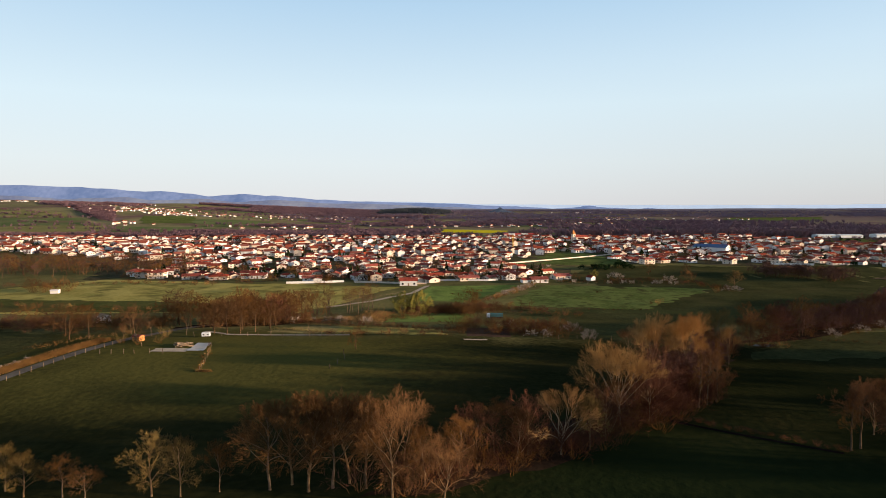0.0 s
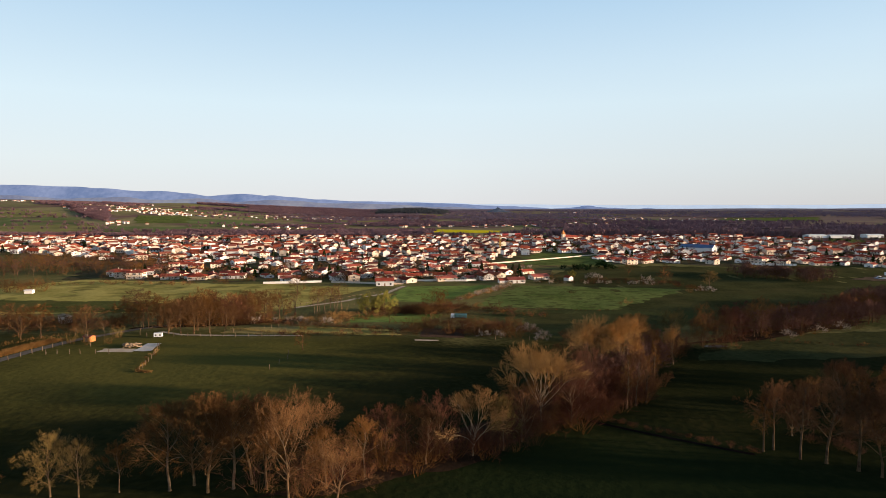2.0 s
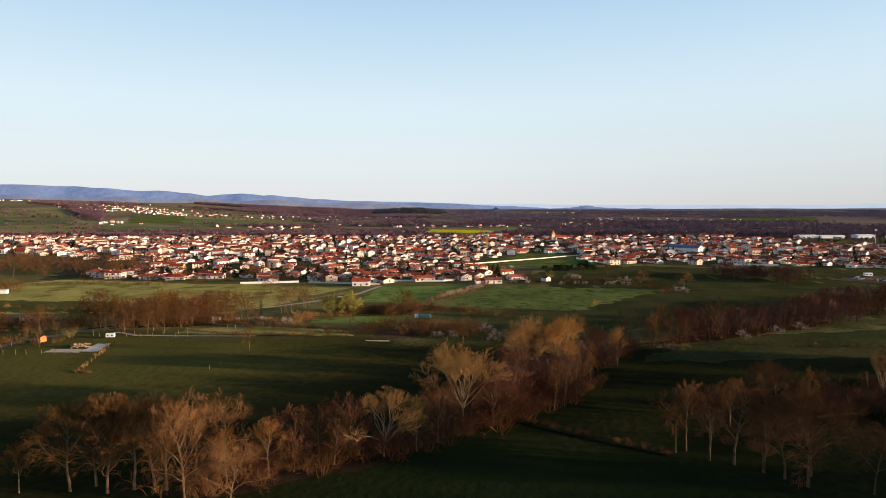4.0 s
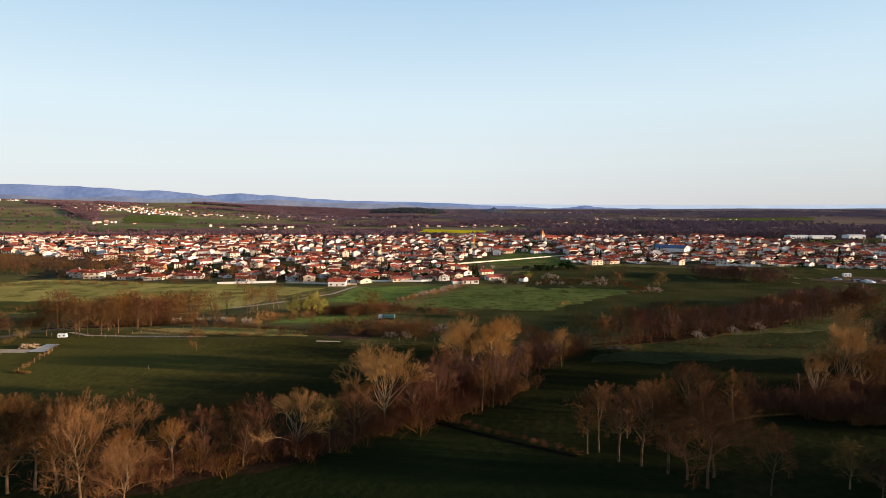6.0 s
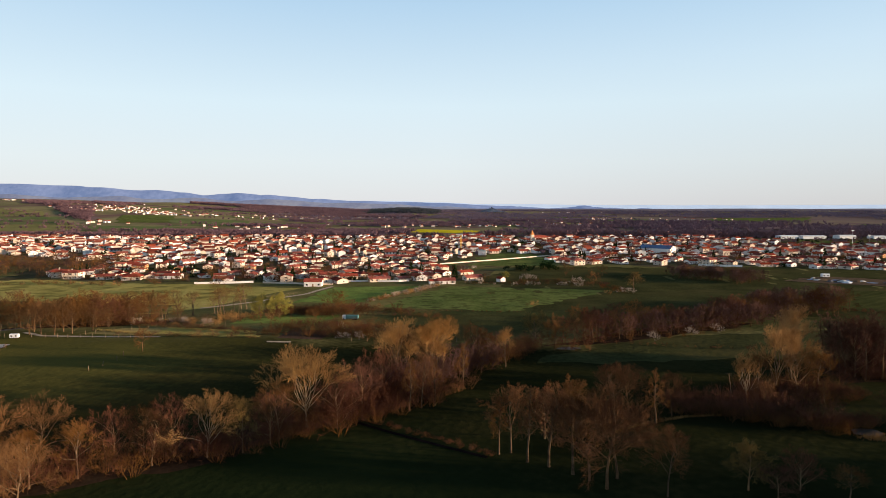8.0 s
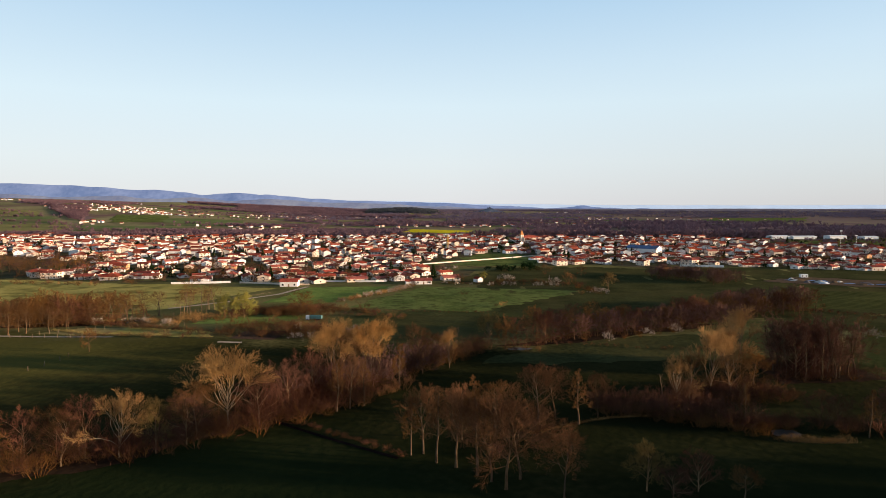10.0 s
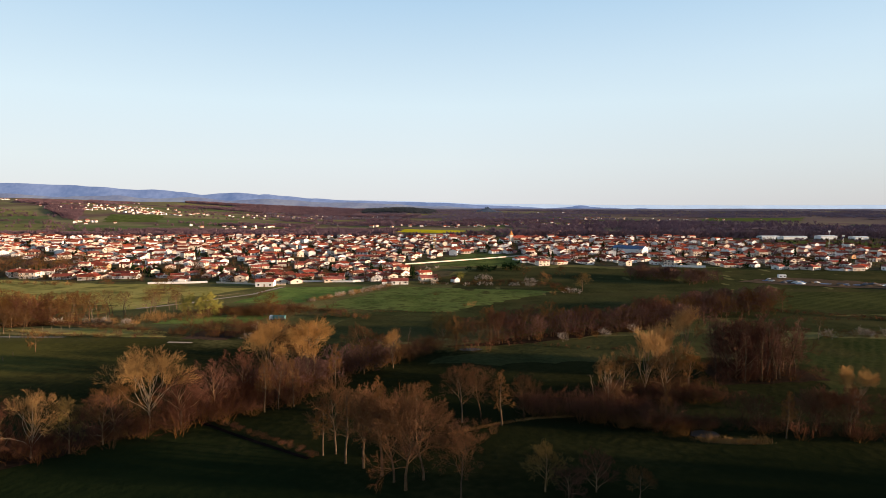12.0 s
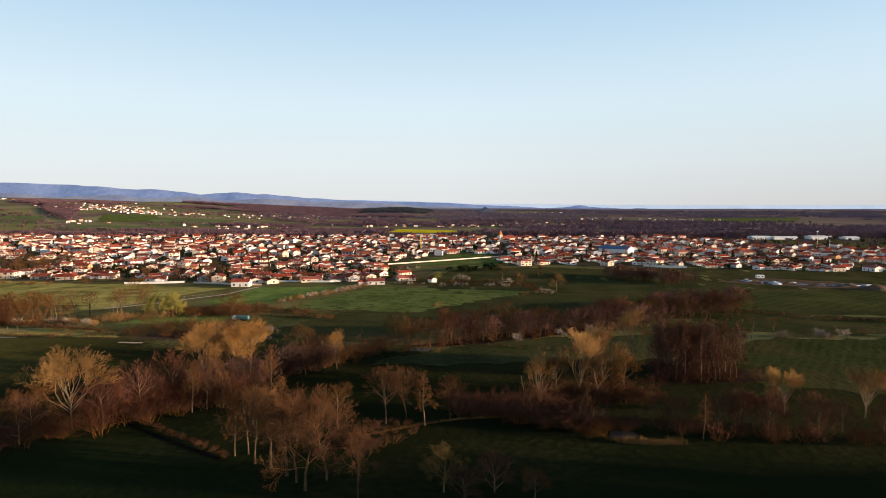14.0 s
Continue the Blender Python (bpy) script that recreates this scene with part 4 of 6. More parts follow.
fence([(-136.8, 124), (-135.4, 137), (-133.4, 150), (-131, 161)], 3.2, 1.1, "grey wooden fence posts along the lane", 1)
fence([(-116.5, 167.5), (-105, 167.8), (-95, 167.4), (-74, 167)], 3.5, 1.1, "wooden fence posts along the meadow", 2)
fence([(-96, 172), (-84, 184), (-76, 193), (-62, 196)], 2.6, 1.2, "pale timber posts round a paddock", 3)
fence([(-130, 146), (-122, 146.5), (-112, 147)], 3.0, 1.2, "garden fence posts at the meadow's edge", 4)
fence([(-106, 212), (-86, 236), (-70, 262)], 4.0, 1.3, "pale fence posts along the tree row", 5)
fence([(-112, 243), (-97, 256.5), (-79.5, 275), (-64.5, 303)], 3.2, 1.2, "pale timber fence along the gravel track", 9, 1)
fence([(-20, 168), (10, 171), (30, 176)], 5.0, 1.1, "sparse fence posts across the meadow", 6)
fence([(-100, 131), (-102.6, 142), (-107, 157)], 3.0, 1.1, "fence posts along a ditch bank", 7)
fence([(-72, 132), (-70, 140), (-72, 150)], 5.0, 1.1, "lone fence posts in the meadow", 8)
row_of(["bush_a", "bush_gold"], [(-100.5, 131), (-103, 142), (-107.4, 157)], 1.6, 0.8, 0.3, "low brush along a ditch bank", 60)


def reeds(name, mat, label, points, width, count, height, seed):
    """Dead grass and bracken along a bank, blade by blade."""
    rng = random.Random(seed)
    g = Geo()
    segs = list(zip(points, points[1:]))
    for i in range(count):
        (xa, ya), (xb, yb) = rng.choice(segs)
        s = rng.random()
        x, y = xa + (xb - xa) * s + rng.uniform(-0.5, 0.5) * width, ya + (yb - ya) * s + rng.uniform(-0.5, 0.5) * width * 0.6
        p = Vector((x, y, land(x, y) - 0.05))
        g.spike(p, p + Vector((rng.gauss(0, 0.3), rng.gauss(0, 0.3), height * rng.uniform(0.5, 1.2))), 0.045)
    return tagged(new(name, g.mesh(name, mat)), label, "grass", kind="stuff")


reeds("bracken", M_REED, "rusty dead bracken on the lane's verge", [(-146, 104), (-145, 112), (-143, 124), (-141.5, 137), (-139.5, 150), (-137, 162)], 3.6, 9000, 1.0, 1)
row_of(["blossom"], [(-149, 104), (-146, 124), (-143, 142)], 1.8, 0.9, 0.3, "low blossoming hedge along the lane", 106)
reeds("bracken", M_REED, "sunlit tuft of dead grass at the ditch bank", [(-100.5, 131), (-97.5, 130.5)], 1.2, 260, 0.6, 7)
reeds("bracken", M_REED, "rusty dead bracken on the ditch bank", [(35, 101), (43, 106), (50, 109.5), (58, 111)], 1.4, 900, 0.45, 2)
reeds("bracken", M_REED, "rusty reeds beside the pond", [(76.5, 98.4), (80.5, 97.2), (86.5, 97)], 3.4, 520, 0.7, 3)
reeds("bracken", M_REED, "dead bracken under the far trees", [(-150, 152), (-138, 176)], 6.0, 260, 0.6, 4)
reeds("dry_grass", M_DRY, "pale dead grass along the hedge", [(-96, 180), (-78, 172), (-62, 170)], 4.0, 1200, 0.8, 5)

# ponds


def pond(label, x, y, rx, ry):
    verts = [(0, 0, 0)]
    for i in range(24):
        w = 2 * math.pi * i / 24
        k = 1 + 0.3 * noise.noise((math.cos(w) * 1.7, math.sin(w) * 1.7, x))
        verts.append((rx * k * math.cos(w), ry * k * math.sin(w), 0))
    me = bpy.data.meshes.new("water")
    me.from_pydata(verts, [], [(0, i + 1, (i + 1) % 24 + 1) for i in range(24)])
    me.materials.append(M_WATER)
    ob = new("water", me)
    ob.location = (x, y, max(sheet(x + a * rx, y + b * ry) for a in (-1, 0, 1) for b in (-1, 0, 1)) + 0.03)
    return tagged(ob, label, "water", kind="structure")


pond("small dark pond among the trees", 78.2, 100.8, 2.4, 2.0)
row_of(["bush_gold"], [(76, 98.6), (80.5, 97.4), (87, 97)], 1.1, 0.9, 0.5, "low tawny growth on the pond's bank", 141, 0.4)
pond("pale pool below the golden willow", 41, 166, 3.2, 1.6)
row_of(["brush_a"], [(72, 103), (75, 103.5), (82, 104)], 1.2, 2.4, 0.4, "brush round the pond", 103, joined="hedge")
row_of(["lo_bush", "lo_bush_red"], [(36, 163), (46, 163)], 1.8, 1.8, 0.4, "brush round the pool", 104, joined="hedge")
row_of(["bush_gold", "bush_a"], [(-186, 182), (-172, 186), (-160, 190)], 2.2, 1.5, 0.6, "tawny hedge along the lane field", 105)
reeds("dry_grass", M_DRY, "dead grass along a field hedge", [(-190, 180), (-170, 184), (-156, 190)], 3.0, 900, 0.8, 6)
# trees and hedges, middle ground
wood_of(["mid_a", "mid_b", "mid_red"], [(-132, 182), (-124, 186), (-128, 200), (-138, 200)], 7, 8.2, "bare trees along the lane", 61, 0.4)
wood_of(["mid_a", "mid_b", "mid_b"], [(-128, 184), (-100, 194), (-84, 222), (-116, 216)], 30, 8.4, "bare trees along the lane", 91, 0.4)
wood_of(["lo_bush", "lo_bush_red"], [(-128, 184), (-98, 192), (-90, 214), (-114, 208)], 34, 3.0, "brush under the lane's trees", 92, joined="hedge")
field("field", M_LITTER, "leaf litter under the lane's trees", [(-130, 182), (-100, 190), (-84, 224), (-118, 214)])
row_of(["mid_slim"], [(-112, 222), (-98, 232), (-84, 240), (-76, 256)], 2.2, 9.0, 2.2, "slender row of bare trees", 62)
for key, x, y, h, w in (("mid_a", -147, 162, 9.6, 1.25), ("mid_b", -143.5, 165, 9.0, 1.2), ("mid_a", -151, 167, 8.0, 1.2), ("mid_a", -132.5, 168, 8.8, 1.2), ("mid_b", -135, 171, 7.6, 1.1), ("mid_red", -160, 176, 6.0, 1.2), ("mid_a", -174, 186, 7.0, 1.2), ("mid_a", -112, 172, 8.6, 1.1), ("mid_b", -108, 171, 9.6, 1.1), ("mid_a", -104.5, 171.5, 10.0, 1.15), ("mid_a", -101, 174, 9.4, 1.1), ("mid_b", -114, 177, 9.0, 1.1), ("mid_b", -106, 178, 9.8, 1.1), ("mid_a", -98.5, 180, 8.4, 1.1)):
    plant(key, x, y, h, "bare trees on the verge", w)
row_of(["bush_a", "blossom", "bush_gold"], [(-100, 203), (-84, 204), (-70, 206)], 3.4, 2.0, 1.0, "blossoming hedge", 64)
row_of(["bush_gold", "bush_a"], [(-84, 206), (-68, 212), (-56, 226)], 3.0, 3.2, 1.2, "tawny hedge", 65)
row_of(["lo_bush_red", "lo_bush"], [(-62, 236), (-42, 240), (-30, 258)], 2.0, 3.0, 1.6, "brown hedge across the meadows", 66, joined="hedge")
row_of(["lo_bush_red", "lo_bush"], [(-31, 252), (-18, 247), (-6, 242.5)], 0.7, 1.7, 0.35, "dark trimmed hedge between meadows", 109, 0.15, joined="hedge")
row_of(["bush_gold", "bush_gold", "blossom", "bush_a"], [(-27.5, 272), (-17, 292), (-6.7, 311), (4, 340)], 1.5, 2.3, 0.6, "tawny hedgerow up to the village", 67)
row_of(["lo_bush_red", "lo_bush"], [(-86, 168.5), (-64, 168), (-46, 168)], 2.2, 1.7, 0.6, "low brown hedge", 68, joined="hedge")
row_of(["bush_a", "bush_b"], [(-42, 188), (-28, 188), (-14, 178)], 2.6, 3.8, 1.6, "brush round the allotment", 69)
for x, y, h in ((-22, 171.5, 2.0), (-18, 172, 2.1), (-7, 168.5, 1.7), (-26, 190, 2.4), (-10, 184, 2.0)):
    plant("blossom", x, y, h, "blackthorn bushes in flower")
for x, y, h in ((-121, 158, 2.4), (-126, 156, 2.0), (-131, 158, 2.8), (-123, 166, 3.0), (-136, 172, 2.2)):
    plant("bush_bud", x, y, h, "garden shrubs by the shed")
for x, y, h in ((-124, 154.5, 4.2), (-128, 168, 4.5), (-119, 170, 4.8), (-133, 163, 4.0)):
    plant("mid_slim", x, y, h, "young garden trees")
plant("willow", -62.6, 228, 8.8)
plant("willow", -55.8, 229, 9.4)
plant("mid_a", -37, 238, 10.4, "", 1.2)
plant("mid_a", -33.4, 236, 7.6, "", 1.2)
plant("mid_a", -51.8, 203, 5.6, "", 1.1)
plant("mid_b", -25, 172.4, 5.2, "", 1.2)
plant("mid_a", -13.6, 175, 6.2, "", 1.1)
plant("mid_a", -106, 301, 9.6, "", 1.2)
plant("mid_a", 85, 389, 8.6, "", 1.3)
plant("mid_b", 108, 388, 7.0, "", 1.3)
plant("lo_bush_red", -7.4, 241.5, 2.9)
plant("bush_bud", 0.5, 233, 2.6, "", 1.4)
row_of(["lo_bush_red", "lo_bush"], [(-102, 202), (-75, 186.5), (-52.5, 175.5), (-40, 173.4), (-17, 174)], 1.0, 1.7, 0.4, "dark hedge along the paddock fence", 131, 0.3, joined="hedge")
row_of(["bush_gold", "blossom", "bush_gold"], [(-93, 210), (-80, 204), (-67, 198)], 2.0, 2.0, 0.6, "tawny hedge between paddocks", 132)
row_of(["bush_gold"], [(-74, 219), (-66.5, 226)], 1.8, 3.2, 0.6, "tawny hedge beside the willows", 133)
row_of(["lo_bush_red", "lo_bush"], [(-63.5, 248), (-50, 242), (-37, 237)], 0.9, 2.4, 0.5, "dark hedge below the track", 134, 0.3, joined="hedge")
row_of(["lo_bush_red", "lo_bush"], [(-20, 238), (-11, 236), (5.6, 228)], 1.3, 1.7, 0.8, "dark brush below the trimmed hedge", 135, 0.4, joined="hedge")
row_of(["lo_bush_red", "lo_bush"], [(48, 353), (66, 355), (84, 351), (99, 341)], 1.0, 1.9, 0.6, "dark hedge behind the big meadow", 136, 0.4, joined="hedge")
row_of(["lo_bush_red"], [(159, 255), (186, 240), (206, 226), (240, 214)], 0.9, 1.3, 0.4, "dark hedge between the pastures", 137, 0.3, joined="hedge")
row_of(["red_a", "mid_red"], [(84, 104), (98, 102), (112, 102), (126, 100)], 3.4, 6.4, 1.0, "thin trees along the ditch", 138, 0.25)
row_of(["brush_a"], [(50, 113.5), (58, 112), (66, 108.5), (73, 104.5)], 1.0, 4.4, 1.3, "dark thicket along the ditch", 139, 0.3, joined="hedge")
plant("mid_b", -68.8, 150, 6.0)
plant("mid_a", -38, 206, 6.0)
plant("bud_a", 107, 320, 9.0, "", 1.35)
plant("blossom", 99, 304.6, 3.2, "", 1.4)
plant("bush_gold", 87.8, 298.5, 2.6)
# dark wood along the far stream
row_of(["mid_red", "mid_a", "mid_b"], [(36, 166), (52, 182), (74, 196), (96, 208), (116, 222), (140, 236), (170, 248)], 2.7, 8.5, 3.5, "dark bare wood along the stream", 70)
row_of(["lo_bush_red"], [(40, 164), (60, 184), (96, 204), (120, 220)], 3.0, 3.2, 2.0, "brush under the stream wood", 71, joined="hedge")
row_of(["bush_b", "blossom", "bush_a"], [(62, 180), (80, 186), (104, 200)], 4.5, 2.4, 1.2, "brush at the wood's edge", 72)
row_of(["lo_bush_red", "lo_bush"], [(46, 176), (62, 172), (78, 167), (100, 165)], 2.4, 1.0, 0.4, "low brush along a field ditch", 73, joined="hedge")
row_of(["bush_b", "bush_a", "blossom"], [(150, 186), (160, 187.5), (174, 188)], 2.4, 2.4, 0.8, "blossoming field hedge", 74)
row_of(["bush_gold"], [(183, 191), (200, 190)], 2.4, 3.6, 1.2, "tawny hedge", 75)
row_of(["dim_a", "dim_b"], [(150, 392), (168, 386), (175, 352), (196, 360)], 2.0, 7.5, 4.0, "bare wood between the fields", 76, joined="wood")
row_of(["lo_bush_red"], [(150, 236), (178, 228), (214, 226)], 2.6, 1.2, 0.5, "low hedge between pastures", 80, joined="hedge")
wood_of(["dim_a", "dim_b"], [(46, 176), (70, 184), (134, 218), (108, 226)], 60, 7.0, "dark bare wood along the stream", 93, joined="wood")
wood_of(["dim_a", "dim_b"], [(120, 224), (164, 246), (190, 278), (134, 256)], 50, 8.0, "dark bare wood beside the pasture", 94, joined="wood")
wood_of(["dim_a", "dim_b", "lo_a"], [(148, 374), (178, 346), (202, 362), (158, 402)], 44, 7.6, "bare wood below the houses", 95, joined="wood")
wood_of(["dim_a", "dim_b"], [(-10, 110), (0, 118), (26, 154), (12, 148)], 34, 6.0, "dark brush between the stream trees", 96, joined="hedge")
wood_of(["brush_a", "brush_b"], [(66, 116), (92, 120), (94, 132), (70, 128)], 46, 3.0, "dark brush below the golden trees", 97, joined="hedge")
row_of(["brush_a", "brush_b"], [(50, 113), (61, 110), (72, 104), (84, 104), (96, 99.5), (126, 97)], 1.5, 2.6, 1.1, "dark brush along the ditch", 98, joined="hedge")
row_of(["brush_a"], [(-9, 108.5), (3, 99.5), (13, 92)], 1.6, 0.8, 0.35, "dark hedge along the near ditch", 99, joined="hedge")
wood_of(["lo_bush", "lo_bush_red"], [(-48, 172), (-8, 170), (-6, 192), (-44, 196)], 44, 2.8, "brush round the allotment", 100, joined="hedge")
wood_of(["lo_bush", "lo_bush_red", "lo_a"], [(-64, 232), (-30, 228), (-8, 250), (-50, 246)], 50, 3.6, "brown hedge by the parked lorry", 101, joined="hedge")
row_of(["lo_bush", "lo_bush_red"], [(-4, 247.5), (16, 246), (38, 244.5)], 1.2, 0.7, 0.3, "dark growth along a field ditch", 102, joined="hedge")
wood_of(["lo_a", "lo_b", "lo_red"], [(-126, 184), (-98, 189), (-98, 206), (-118, 206)], 34, 7.4, "dense bare wood along the lane", 107, 0.4, joined="wood")
# wood beside the village
wood_of(["far_a", "far_red", "far_a"], [(-330, 380), (-215, 400), (-235, 470), (-420, 500)], 210, 8.0, "bare wood beside the village", 81, joined="wood")
row_of(["mid_a", "bush_a"], [(-256, 308), (-248, 312), (-243, 310)], 1.8, 6.5, 2.4, "clump of trees by a barn", 82)
row_of(["bush_a", "bush_b", "bush_gold"], [(-236, 352), (-200, 342), (-172, 338)], 4.0, 2.2, 2.0, "scrub below the village", 83)

row_of(["lo_bush", "lo_bush_red", "lo_a", "dim_a"], [(-244, 374), (-190, 364), (-140, 356), (-104, 356), (-70, 350), (-52, 360), (-12, 362)], 4.2, 3.4, 1.6, "brown shrubs before the front houses", 108, 0.4, 1.2, joined="hedge")

# the meadows' small growth
row_of(["lo_bush", "lo_bush_red", "blossom"], [(18, 351), (30, 345), (46, 341), (66, 342), (88, 337)], 2.0, 2.0, 0.8, "low blossoming hedge behind the meadow", 110)
row_of(["lo_bush", "lo_bush_red"], [(93, 334), (96, 318), (98, 308)], 1.8, 2.2, 1.0, "dark brush beside the budding tree", 111, joined="hedge")
plant("bush_b", 29.5, 299.5, 1.8, "", 2.0)
plant("bush_gold", 45.5, 260, 2.6)
plant("bush_a", 43, 261, 1.6)
plant("willow", 43.7, 363, 5.5)
plant("mid_a", 90, 338, 8.5)
plant("mid_a", 30, 352, 5.5, "", 1.3)
for x, y, h in ((56, 367, 4.0), (60, 368, 3.4), (84, 349, 4.0), (22, 428, 2.2), (28, 433, 2.4), (-5.5, 174, 2.2), (-7.5, 188, 2.4)):
    plant("blossom", x, y, h, "blackthorn bushes in flower")
for x, y, h in ((59, 425, 5.5), (63, 419, 7.0), (69, 426, 5.0), (78, 430, 8.0), (83, 424, 6.5), (51, 428, 4.0)):
    plant("green", x, y, h * 0.7, "dark evergreens on the green", 1.15)
field("pavement", M_TRACK, "pale flat slab beside the allotment", [(-41.5, 162.6), (-35.3, 163.2), (-35.2, 164.6), (-41.5, 164.2)], 0.12)

# growth along the olive fields
wood_of(["lo_bush", "lo_bush_red", "lo_bush", "dim_a"], [(-176, 172), (-130, 180), (-132, 196), (-190, 194)], 64, 3.2, "brown brush beside the lane", 112, 0.4, joined="hedge")
row_of(["lo_bush", "lo_bush_red", "bush_gold"], [(-250, 262), (-200, 252), (-150, 246), (-112, 238)], 3.4, 1.5, 1.2, "thin hedge across the olive fields", 113, 0.5, joined="hedge")
row_of(["lo_bush", "lo_bush_red"], [(-300, 330), (-240, 340), (-190, 346), (-150, 348)], 4.0, 1.8, 2.0, "scrub along the olive field", 114, 0.5, joined="hedge")
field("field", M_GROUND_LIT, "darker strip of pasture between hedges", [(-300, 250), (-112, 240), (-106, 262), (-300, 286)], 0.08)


# ---- houses ----
def gable_wall(g, length, width, wall, rise):
    g.prism([(-width / 2, -0.6), (width / 2, -0.6), (width / 2, wall), (0, wall + rise), (-width / 2, wall)], -length / 2, length / 2)


def gable_roof(g, length, width, wall, rise, over=0.45, thick=0.16):
    k = rise / (width / 2)
    e = width / 2 + over
    lo = wall - k * over
    g.prism([(-e, lo), (0, wall + rise), (e, lo), (e, lo + thick), (0, wall + rise + thick), (-e, lo + thick)], -length / 2 - over, length / 2 + over)


def hip_roof(g, length, width, wall, rise, over=0.5, thick=0.14):
    x, y, r = length / 2 + over, width / 2 + over, max(0.2, length / 2 - width / 2)
    k = len(g.v)
    g.v += [Vector(p) for p in ((-x, -y, wall), (x, -y, wall), (x, y, wall), (-x, y, wall), (-x, -y, wall + thick), (x, -y, wall + thick), (x, y, wall + thick), (-x, y, wall + thick), (-r, 0, wall + rise), (r, 0, wall + rise))]
    g.f += [tuple(k + i for i in q) for q in ((0, 3, 2, 1), (0, 1, 5, 4), (1, 2, 6, 5), (2, 3, 7, 6), (3, 0, 4, 7), (4, 5, 9, 8), (6, 7, 8, 9), (5, 6, 9), (7, 4, 8))]


def opening_mesh(kind):
    """A window with frame and sill, or a door; built facing -y at the origin."""
    g = Geo()
    if kind == "window":
        for a in ((-0.66, -0.05, 0, -0.58, 0.04, 1.3), (0.58, -0.05, 0, 0.66, 0.04, 1.3), (-0.66, -0.05, 1.3, 0.66, 0.04, 1.38), (-0.72, -0.12, -0.1, 0.72, 0.04, 0)):
            g.box(*a)
    else:
        for a in ((-0.56, -0.05, 0, -0.48, 0.04, 2.1), (0.48, -0.05, 0, 0.56, 0.04, 2.1), (-0.56, -0.05, 2.1, 0.56, 0.04, 2.2)):
            g.box(*a)
    return g


def box_mesh(name, mat, *b):
    g = Geo()
    g.box(*b)
    return g.mesh(name, mat)


FRAME_MESH = opening_mesh("window").mesh("window_frame", M_WHITE)
PANE_MESH = box_mesh("pane", M_GLASS, -0.58, -0.015, 0, 0.58, 0.03, 1.3)
SHUTTER_MESH = box_mesh("shutter", M_SHUTTER, -0.3, -0.07, 0, 0.3, 0.0, 1.32)
DOOR_MESH = box_mesh("door", M_SHUTTER, -0.48, -0.03, -0.6, 0.48, 0.03, 2.1)
GARAGE_MESH = box_mesh("garage_door", M_METAL, -1.2, -0.03, -0.6, 1.2, 0.03, 2.1)
CHIMNEY = Geo()
CHIMNEY.box(-0.35, -0.28, -1.2, 0.35, 0.28, 0.95)
CHIMNEY.box(-0.45, -0.38, 0.95, 0.45, 0.38, 1.08)
CHIMNEY_MESH = CHIMNEY.mesh("chimney", M_WALL)


def set_on(ob, mesh, name, x, y, z, turn):
    o = part(name, mesh, None, ob)
    o.location, o.rotation_euler = (x, y, z), (0, 0, turn)
    return o


def window_on(ob, x, y, z, turn, shutters=True):
    w = set_on(ob, FRAME_MESH, "window", x, y, z, turn)
    part("pane", PANE_MESH, None, w)
    if shutters:
        for s in (-1, 1):
            o = part("shutter", SHUTTER_MESH, None, w)
            o.location = (s * 0.97, -0.01, 0)


def house(kind, length, width, wall, rise, mat, label, seed):
    """One dwelling as a template at the origin: walls, tiled roof, chimney, windows and door."""
    rng = random.Random(seed)
    ob = new("house")
    tagged(ob, label, "house", "houses of the village")
    g, r = Geo(), Geo()
    if kind == "hip":
        g.box(-length / 2, -width / 2, -0.6, length / 2, width / 2, wall)
        hip_roof(r, length, width, wall, rise)
    else:
        gable_wall(g, length, width, wall, rise)
        gable_roof(r, length, width, wall, rise)
    part("wall", g, mat, ob)
    part("roof", r, M_ROOF, ob)
    if kind == "wing":
        g, r = Geo(), Geo()
        gable_wall(g, length * 0.5, width * 0.6, wall * 0.92, rise * 0.62)
        gable_roof(r, length * 0.5, width * 0.6, wall * 0.92, rise * 0.62)
        for geo, name, m in ((g, "wing_wall", mat), (r, "wing_roof", M_ROOF)):
            o = part(name, geo, m, ob)
            o.location, o.rotation_euler = (length * 0.24, -width * 0.62, 0), (0, 0, math.pi / 2)
    if kind == "annex":
        g, r = Geo(), Geo()
        gable_wall(g, length * 0.55, width * 0.7, 2.5, rise * 0.6)
        gable_roof(r, length * 0.55, width * 0.7, 2.5, rise * 0.6)
        for geo, name, m in ((g, "garage_wall", mat), (r, "garage_roof", M_ROOF)):
            o = part(name, geo, m, ob)
            o.location = (-length * 0.76, -0.4, 0)
        set_on(ob, GARAGE_MESH, "garage_door", -length * 0.76, -0.4 - width * 0.35, 0, 0)
    set_on(ob, CHIMNEY_MESH, "chimney", length * rng.uniform(-0.3, 0.3), width * 0.14, wall + rise * 0.75, 0)
    floors = 2 if wall > 4.5 else 1
    n = max(2, int(length / 3.6))
    for f in range(floors):
        for i in range(n):
            x = (i + 0.5) / n * length - length / 2
            if kind == "wing" and x > -0.2:
                continue
            if f == 0 and i == n // 2:
                set_on(ob, DOOR_MESH, "door", x, -width / 2, 0, 0)
            else:
                window_on(ob, x, -width / 2, 0.95 + 2.7 * f, 0, rng.random() < 0.35)
        window_on(ob, length / 2, 0.6, 0.95 + 2.7 * f, math.pi / 2, rng.random() < 0.25)
        if width > 8.5:
            window_on(ob, length / 2, -2.2, 0.95 + 2.7 * f, math.pi / 2, False)
        window_on(ob, -length / 2, 0, 0.95 + 2.7 * f, -math.pi / 2, rng.random() < 0.25)
    return ob


